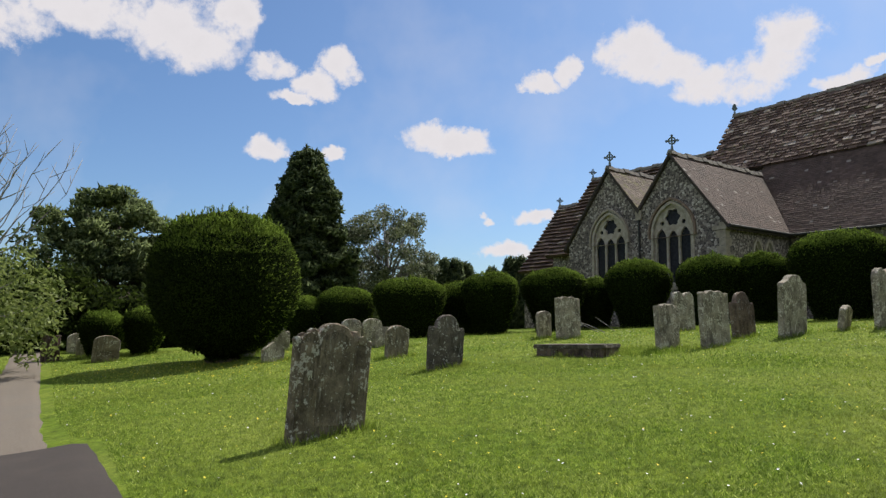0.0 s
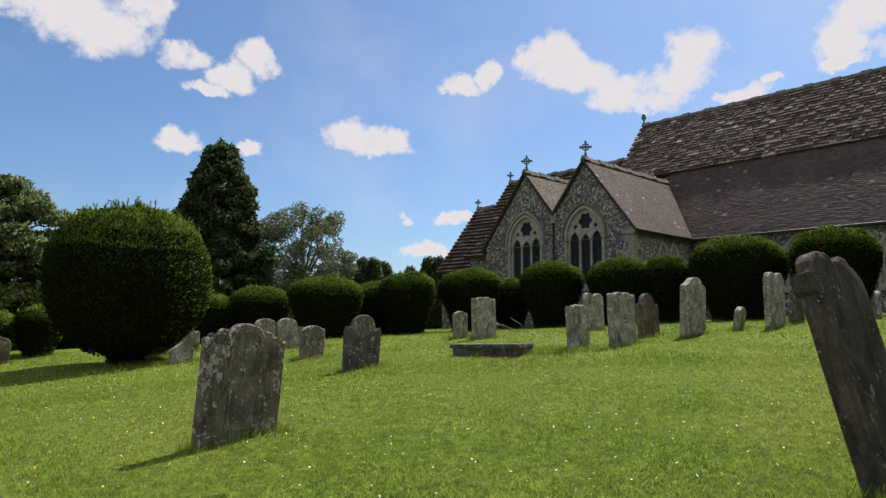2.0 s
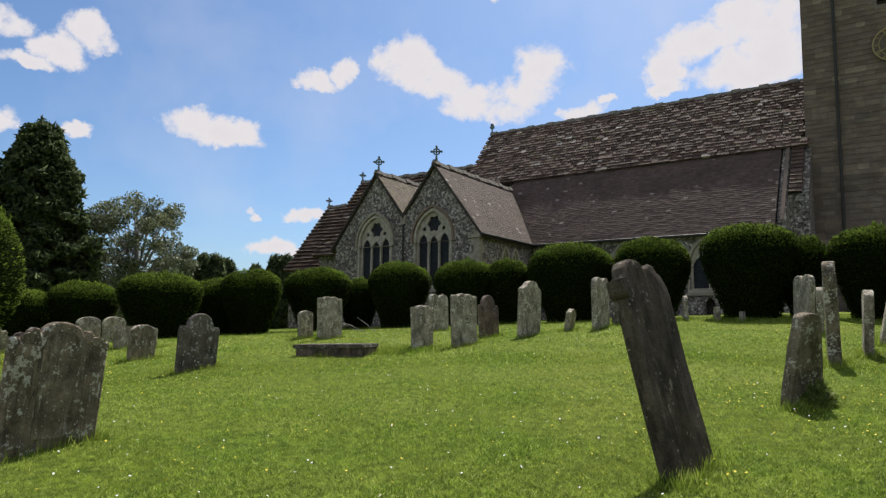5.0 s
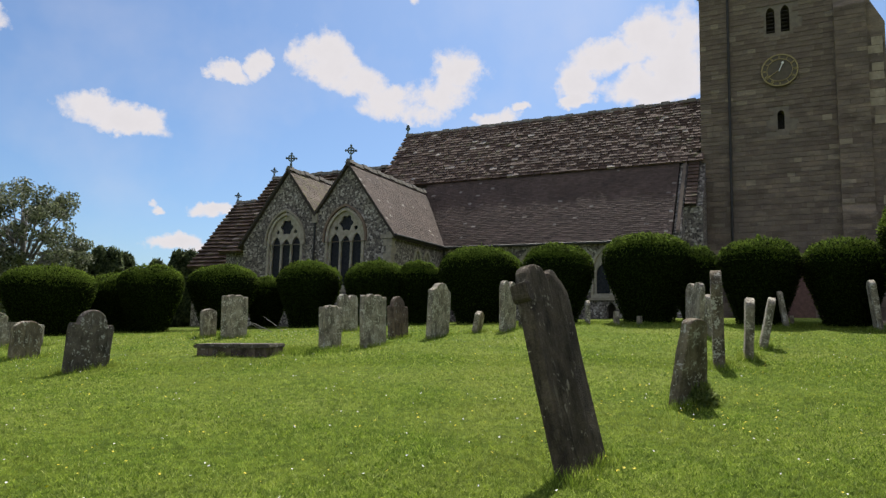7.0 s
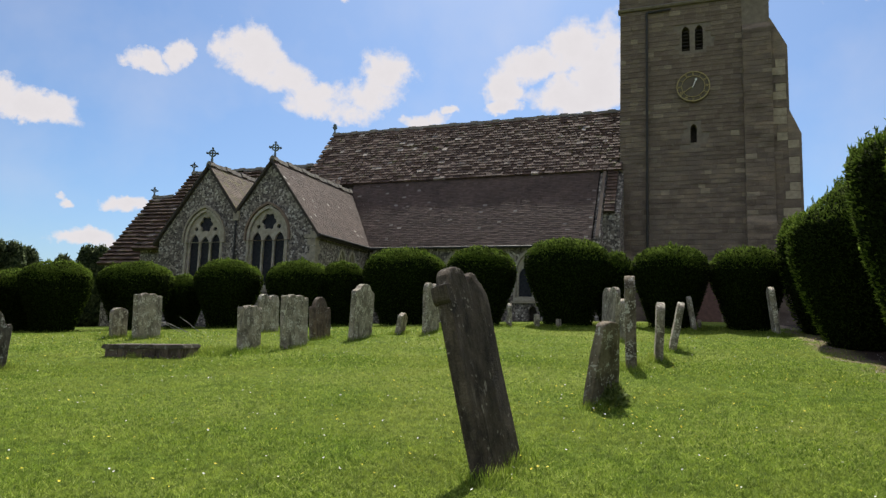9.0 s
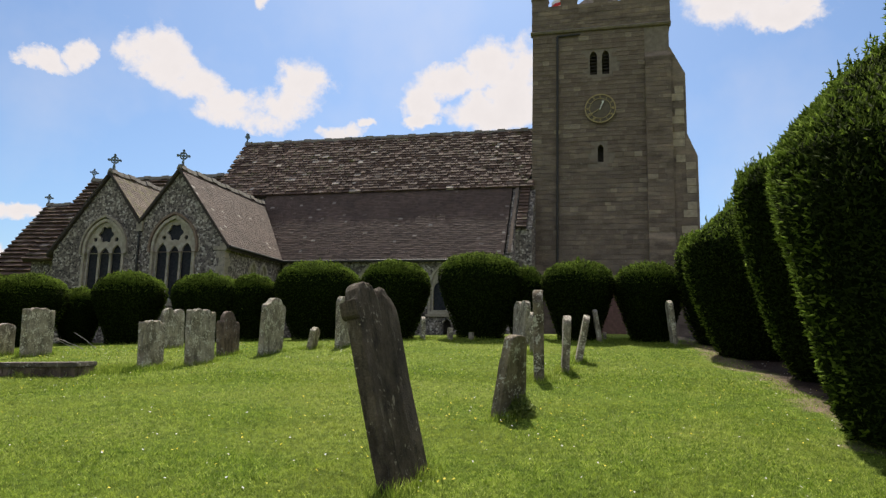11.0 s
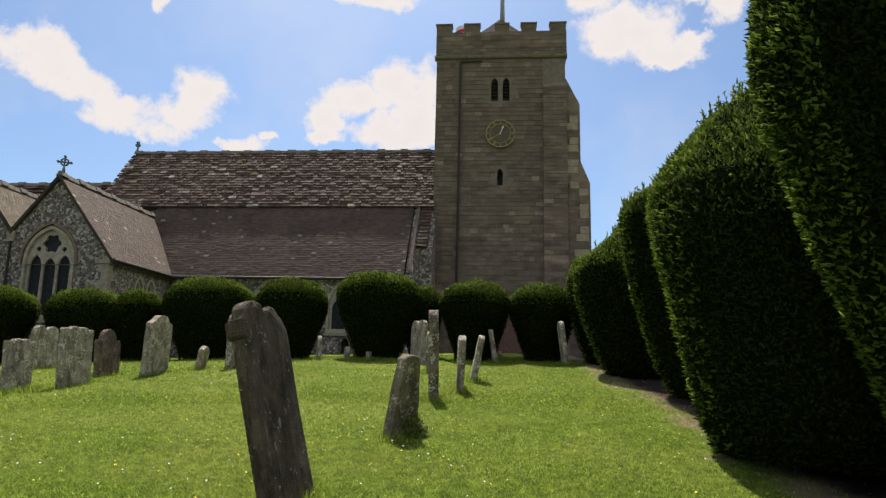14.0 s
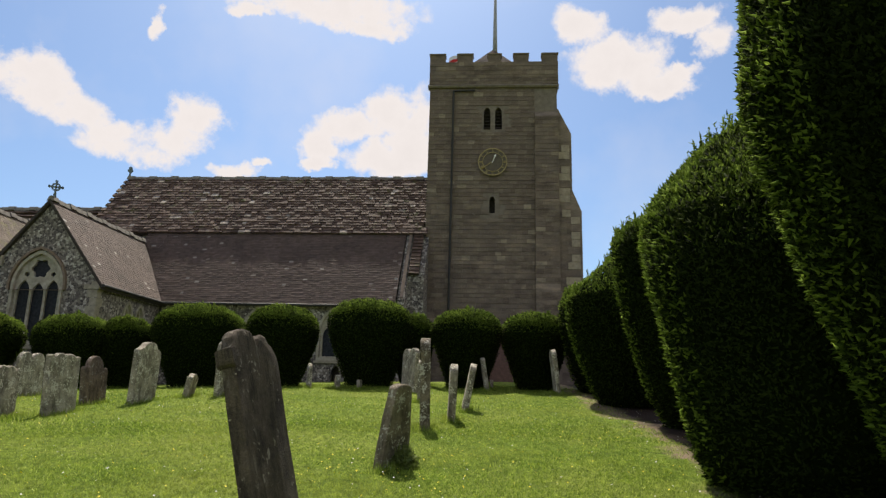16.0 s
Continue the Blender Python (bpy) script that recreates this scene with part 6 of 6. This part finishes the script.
def blades(name, x, y, tall, wide, mat, label, seed, lay=0.6):
    rng = np.random.default_rng(seed)
    worn = 0.95 - np.abs(0.714 * x - 0.70 * y - 3.25)
    ok = off_path(x, y) & ((worn < 0.2) | (y < 1.0) | (rng.uniform(0, 1, len(x)) < 0.5)) & ((0.714 * x - 0.70 * y < 3.3) | (y < 0.5))
    x, y = x[ok], y[ok]
    n = len(x)
    z = ground_zs(x, y) - 0.004
    a = rng.uniform(0, 2 * math.pi, n)
    h = tall * rng.uniform(0.5, 1.5, n)
    w = wide * rng.uniform(0.7, 1.4, n)
    b = rng.uniform(0, 2 * math.pi, n)
    l = h * lay * rng.uniform(0.2, 1.4, n)
    p = np.stack([x, y, z], 1)
    s = np.stack([np.cos(a) * w, np.sin(a) * w, np.zeros(n)], 1)
    tip = p + np.stack([np.cos(b) * l, np.sin(b) * l, h], 1)
    v = np.stack([p - s, p + s, tip], 1).reshape(-1, 3)
    f = np.arange(3 * n).reshape(-1, 3)
    return tagged(arrays(name, v, f, mat), label, "grass", kind="stuff")


rng = np.random.default_rng(9)
x, y = patch(rng, 520000, 2.2, 12.5, 1.15)
blades("grass", x, y, 0.026, 0.0042, BLADE, "short mown grass in bright sun", 91, 1.1)
x, y = patch(rng, 230000, 11.0, 24.0, 1.0)
blades("grass", x, y, 0.032, 0.008, BLADE, "short mown grass in bright sun", 92, 1.1)
# longer grass at the feet of the stones and under the yews
px, py = [], []
STONES = [o for o in scene.objects if o.parent is None and o.name.startswith(("headstone", "ledger_tomb"))]
for o in STONES:
    c = o.matrix_basis.translation
    n = 700
    ax = Vector((0.70, 0.714))
    t = rng.uniform(-0.55, 0.55, n)
    k = rng.normal(0, 0.10, n)
    px.append(c.x + ax.x * t + ax.y * k)
    py.append(c.y + ax.y * t - ax.x * k)
for xx, yy, rr, hh in ROW_YEWS:
    n = 700
    a = rng.uniform(0, 2 * math.pi, n)
    q = rr * rng.uniform(0.5, 1.25, n)
    px.append(xx + q * np.cos(a))
    py.append(yy + q * np.sin(a))
n = 2600
px.append(rng.normal(1.35, 0.45, n))
py.append(rng.normal(13.4, 0.3, n))
blades("long_grass", np.concatenate(px), np.concatenate(py), 0.095, 0.005, BLADE, "longer uncut grass round the stones", 93, 0.5)


def flowers(name, n, mat, size, seed, label, spots):
    rng = np.random.default_rng(seed)
    xs, ys = [], []
    for cx, cy, sx, sy, k in spots:
        xs.append(rng.normal(cx, sx, int(n * k)))
        ys.append(rng.normal(cy, sy, int(n * k)))
    x, y = patch(rng, n, 3.0, 20.0, 0.8)
    xs.append(x)
    ys.append(y)
    x, y = np.concatenate(xs), np.concatenate(ys)
    ok = off_path(x, y)
    x, y = x[ok], y[ok]
    m = len(x)
    z = ground_zs(x, y) + rng.uniform(0.02, 0.07, m)
    s = size * rng.uniform(0.6, 1.3, m)
    k = 6
    a = np.arange(k) * 2 * math.pi / k
    tilt = rng.normal(0, 0.35, (m, 2))
    rim = np.stack([x[:, None] + s[:, None] * np.cos(a), y[:, None] + s[:, None] * np.sin(a), z[:, None] + s[:, None] * (tilt[:, :1] * np.cos(a) + tilt[:, 1:] * np.sin(a)) + 0.3 * s[:, None]], -1)
    mid = np.stack([x, y, z], -1)[:, None, :]
    v = np.concatenate([mid, rim], 1).reshape(-1, 3)
    i = np.arange(m)[:, None] * (k + 1)
    f = np.concatenate([i + [[0, 1 + j, 1 + (j + 1) % k]] for j in range(k)], 0)
    return tagged(arrays(name, v, f, mat), label, "flowers", kind="stuff")


flowers("buttercups", 1700, PETAL_Y, 0.0095, 71, "scattered yellow buttercups in the lawn", [(-7.5, 13.5, 2.2, 1.2, 0.7), (5.2, 6.2, 0.8, 0.8, 0.06), (2.5, 17.5, 4.0, 1.5, 0.2), (9, 5.5, 1.5, 1.2, 0.05)])
flowers("daisies", 2000, PETAL_W, 0.008, 72, "scattered white daisies in the lawn", [(3, 17.5, 4.0, 1.5, 0.2)])

# leafy weeds that grow up one side of the squat stone
rng = np.random.default_rng(44)
n = 900
a, r = rng.uniform(0, 2 * math.pi, n), 0.17 * np.sqrt(rng.uniform(0, 1, n))
wx, wy = 5.22 + r * np.cos(a), 6.32 + r * np.sin(a)
wz = ground_zs(wx, wy) + rng.uniform(0, 1, n) * (0.27 - 0.9 * r)
v, f = leaves(rng, np.stack([wx, wy, wz], 1), 0.05, -0.3, 0.6)
weeds = empty("weed_clump", pose(5.22, 6.32, ground_z(5.22, 6.32)), "dark leafy weeds against the squat headstone", "weeds")
arrays("leafage", v - np.array([5.22, 6.32, ground_z(5.22, 6.32)]), f, BRIGHT, weeds)
bm = bmesh.new()
q = random.Random(6)
for k in range(16):
    b, e = q.uniform(0, 6.28), q.uniform(0.03, 0.15)
    tube(bm, [(0.3 * e * math.cos(b), 0.3 * e * math.sin(b), -0.03), (0.7 * e * math.cos(b), 0.7 * e * math.sin(b), 0.13), (e * math.cos(b), e * math.sin(b), 0.32 - 0.6 * e)], [0.006, 0.005, 0.003], 4)
part("stems", bm, BRIGHT, weeds)

# dry fallen stalks before the yews
for k, (sx, sy, ang, ln) in enumerate(((1.15, 19.4, 150, 1.1), (1.45, 19.6, 130, 0.8), (1.0, 19.7, 165, 0.9))):
    bm = bmesh.new()
    z0 = ground_z(sx, sy)
    e = Vector((math.cos(radians(ang)), math.sin(radians(ang)), 0)) * ln
    tube(bm, [(sx, sy, z0), (sx + e.x * 0.5, sy + e.y * 0.5, z0 + 0.22), (sx + e.x, sy + e.y, z0 + 0.34 + 0.06 * k)], [0.012, 0.009, 0.004], 5)
    tagged(part("dry_stalk", bm, PALE_BARK), "pale dry stalk lying by the yews", "dead branch", "dry stalks")

# ---------------- roof slabs and tower stones, one by one ----------------
rs = random.Random(5)


def piece_mesh(name, w, h, t, mat, n=6):
    """A few variants of a bevelled slab: w along x, h up the slope (y), t thick."""
    out = []
    for k in range(n):
        bm = bmesh.new()
        ww, hh = w * rs.uniform(0.92, 1.0), h
        j = [rs.uniform(-0.02, 0.02) for _ in range(8)]
        low = [(-ww / 2 + j[0], j[1] - 0.02), (ww / 2 + j[2], j[3] - 0.02), (ww / 2, hh), (-ww / 2, hh)]
        prism(bm, low, lambda a, b, c: (a, b, c), 0.0, t * rs.uniform(0.8, 1.2))
        bmesh.ops.recalc_face_normals(bm, faces=bm.faces)
        me = bpy.data.meshes.new(name)
        bm.to_mesh(me)
        bm.free()
        me.materials.append(mat)
        out.append(me)
    return out


slope = math.degrees(math.atan(SL))
L = (RIDGE_D - (JUNC - 0.25)) * math.hypot(1, SL)
rows_n = 22
step = L / rows_n
nave = empty("slab_covering", Matrix(), "", "")
nave.parent = church
near_slabs = piece_mesh("roof_slab", 0.46, step * 1.22, 0.095, SLAB)
far_slabs = piece_mesh("roof_slab", 0.46, step * 1.22, 0.095, SLAB_JOINED)
joined_v, joined_f = [], []
count = 0
for r in range(rows_n):
    d = JUNC - 0.25 + (RIDGE_D - JUNC + 0.25) * r / rows_n
    s = -6.25 + (0.23 if r % 2 else 0.0)
    while s < 12.5:
        w = 0.31 * rs.uniform(0.6, 1.45)
        m = pose(s + w / 2, d, roof_at(d) + 0.085, slope - 7.5 + rs.uniform(-2.2, 2.2), rs.uniform(-0.8, 0.8), rs.uniform(-0.8, 0.8)) @ Matrix.Diagonal((w / 0.47, rs.uniform(0.9, 1.08), 1, 1))
        k = rs.randrange(6)
        if 2.0 < s < 9.6 and count < 300:
            o = new("roof_slab", near_slabs[k])
            o.parent = nave
            o.matrix_basis = m
            count += 1
        else:
            b = len(joined_v)
            joined_v += [tuple(m @ v.co) for v in far_slabs[k].vertices]
            joined_f += [tuple(b + i for i in p.vertices) for p in far_slabs[k].polygons]
        s += w
me = bpy.data.meshes.new("slab_layer")
me.from_pydata(joined_v, [], joined_f)
tagged(link_mesh("slab_layer", me, SLAB_JOINED, church), kind="stuff")

# tower face in coursed stones
tower_face = empty("coursed_stone", Matrix(), "", "")
tower_face.parent = church
stone_v, stone_f = [], []
variants = []
for k in range(6):
    bm = bmesh.new()
    box(bm, -0.5, 0.5, 0.0, 0.12, 0.0, 1.0)
    for v in bm.verts:
        if v.co.y < 0.06:
            v.co.x *= 0.985
            v.co.z = 0.5 + (v.co.z - 0.5) * 0.97
            v.co.y += rs.uniform(-0.006, 0.006)
    me = bpy.data.meshes.new("stone_block")
    bmesh.ops.recalc_face_normals(bm, faces=bm.faces)
    bm.to_mesh(me)
    bm.free()
    variants.append(me)
near_stones = []
for me in variants:
    c = me.copy()
    c.materials.append(ASHLAR)
    near_stones.append(c)


def clear_of(s0, s1, z0, z1):
    """True where a stone stays clear of the openings and the buttress."""
    for a, b, c, e in ((15.72, 16.88, 16.1, 17.66), (16.1, 16.5, 11.3, 12.42)):
        if s1 > a and s0 < b and z1 > c and z0 < e:
            return False
    return True


z = 2.0
count = 0
while z < STRING - 0.14:
    h = rs.choice((0.21, 0.25, 0.30)) if z < 15.5 else rs.choice((0.24, 0.29))
    h = min(h, STRING - 0.1 - z)
    if h < 0.1:
        break
    s = T0 - 0.02
    while s < 18.6:
        w = min(rs.uniform(0.24, 0.62), 18.63 - s)
        if w > 0.08 and clear_of(s, s + w, z, z + h):
            m = Matrix.Translation((s + w / 2, TD + rs.uniform(-0.005, 0.005), z + 0.004)) @ Matrix.Diagonal((w - 0.009, 1, h - 0.008, 1))
            k = rs.randrange(6)
            if z > 12.6 and count < 300:
                o = new("stone_block", near_stones[k])
                o.parent = tower_face
                o.matrix_basis = m
                count += 1
            else:
                b = len(stone_v)
                stone_v += [tuple(m @ v.co) for v in variants[k].vertices]
                stone_f += [tuple(b + i for i in p.vertices) for p in variants[k].polygons]
        s += w
    z += h
def face_blocks(s0, s1, z0, z1, depth):
    """Courses of stones on a plain face, added to the joined facing."""
    z = z0
    while z < z1 - 0.08:
        h = min(rs.choice((0.18, 0.22, 0.27)), z1 - z)
        s = s0
        while s < s1 - 0.02:
            w = min(rs.uniform(0.26, 0.6), s1 - s)
            if s1 - s - w < 0.15:
                w = s1 - s
            m = Matrix.Translation((s + w / 2, depth + rs.uniform(-0.005, 0.005), z + 0.004)) @ Matrix.Diagonal((w - 0.009, 1, h - 0.008, 1))
            k = rs.randrange(6)
            b = len(stone_v)
            stone_v.extend(tuple(m @ v.co) for v in variants[k].vertices)
            stone_f.extend(tuple(b + i for i in p.vertices) for p in variants[k].polygons)
            s += w
        z += h


face_blocks(18.64, 19.88, 7.6, 16.9, TD - 0.25)
face_blocks(18.64, 19.88, 2.0, 7.1, TD - 0.33)
face_blocks(T0 - 0.05, T1 + 0.09, STRING + 0.13, CREN - 0.01, TD - 0.07)
face_blocks(19.92, 20.55, 2.0, 15.6, TD - 0.04)
me = bpy.data.meshes.new("tower_blocks")
me.from_pydata(stone_v, [], stone_f)
tagged(link_mesh("block_facing", me, ASHLAR_JOINED, church), kind="stuff")
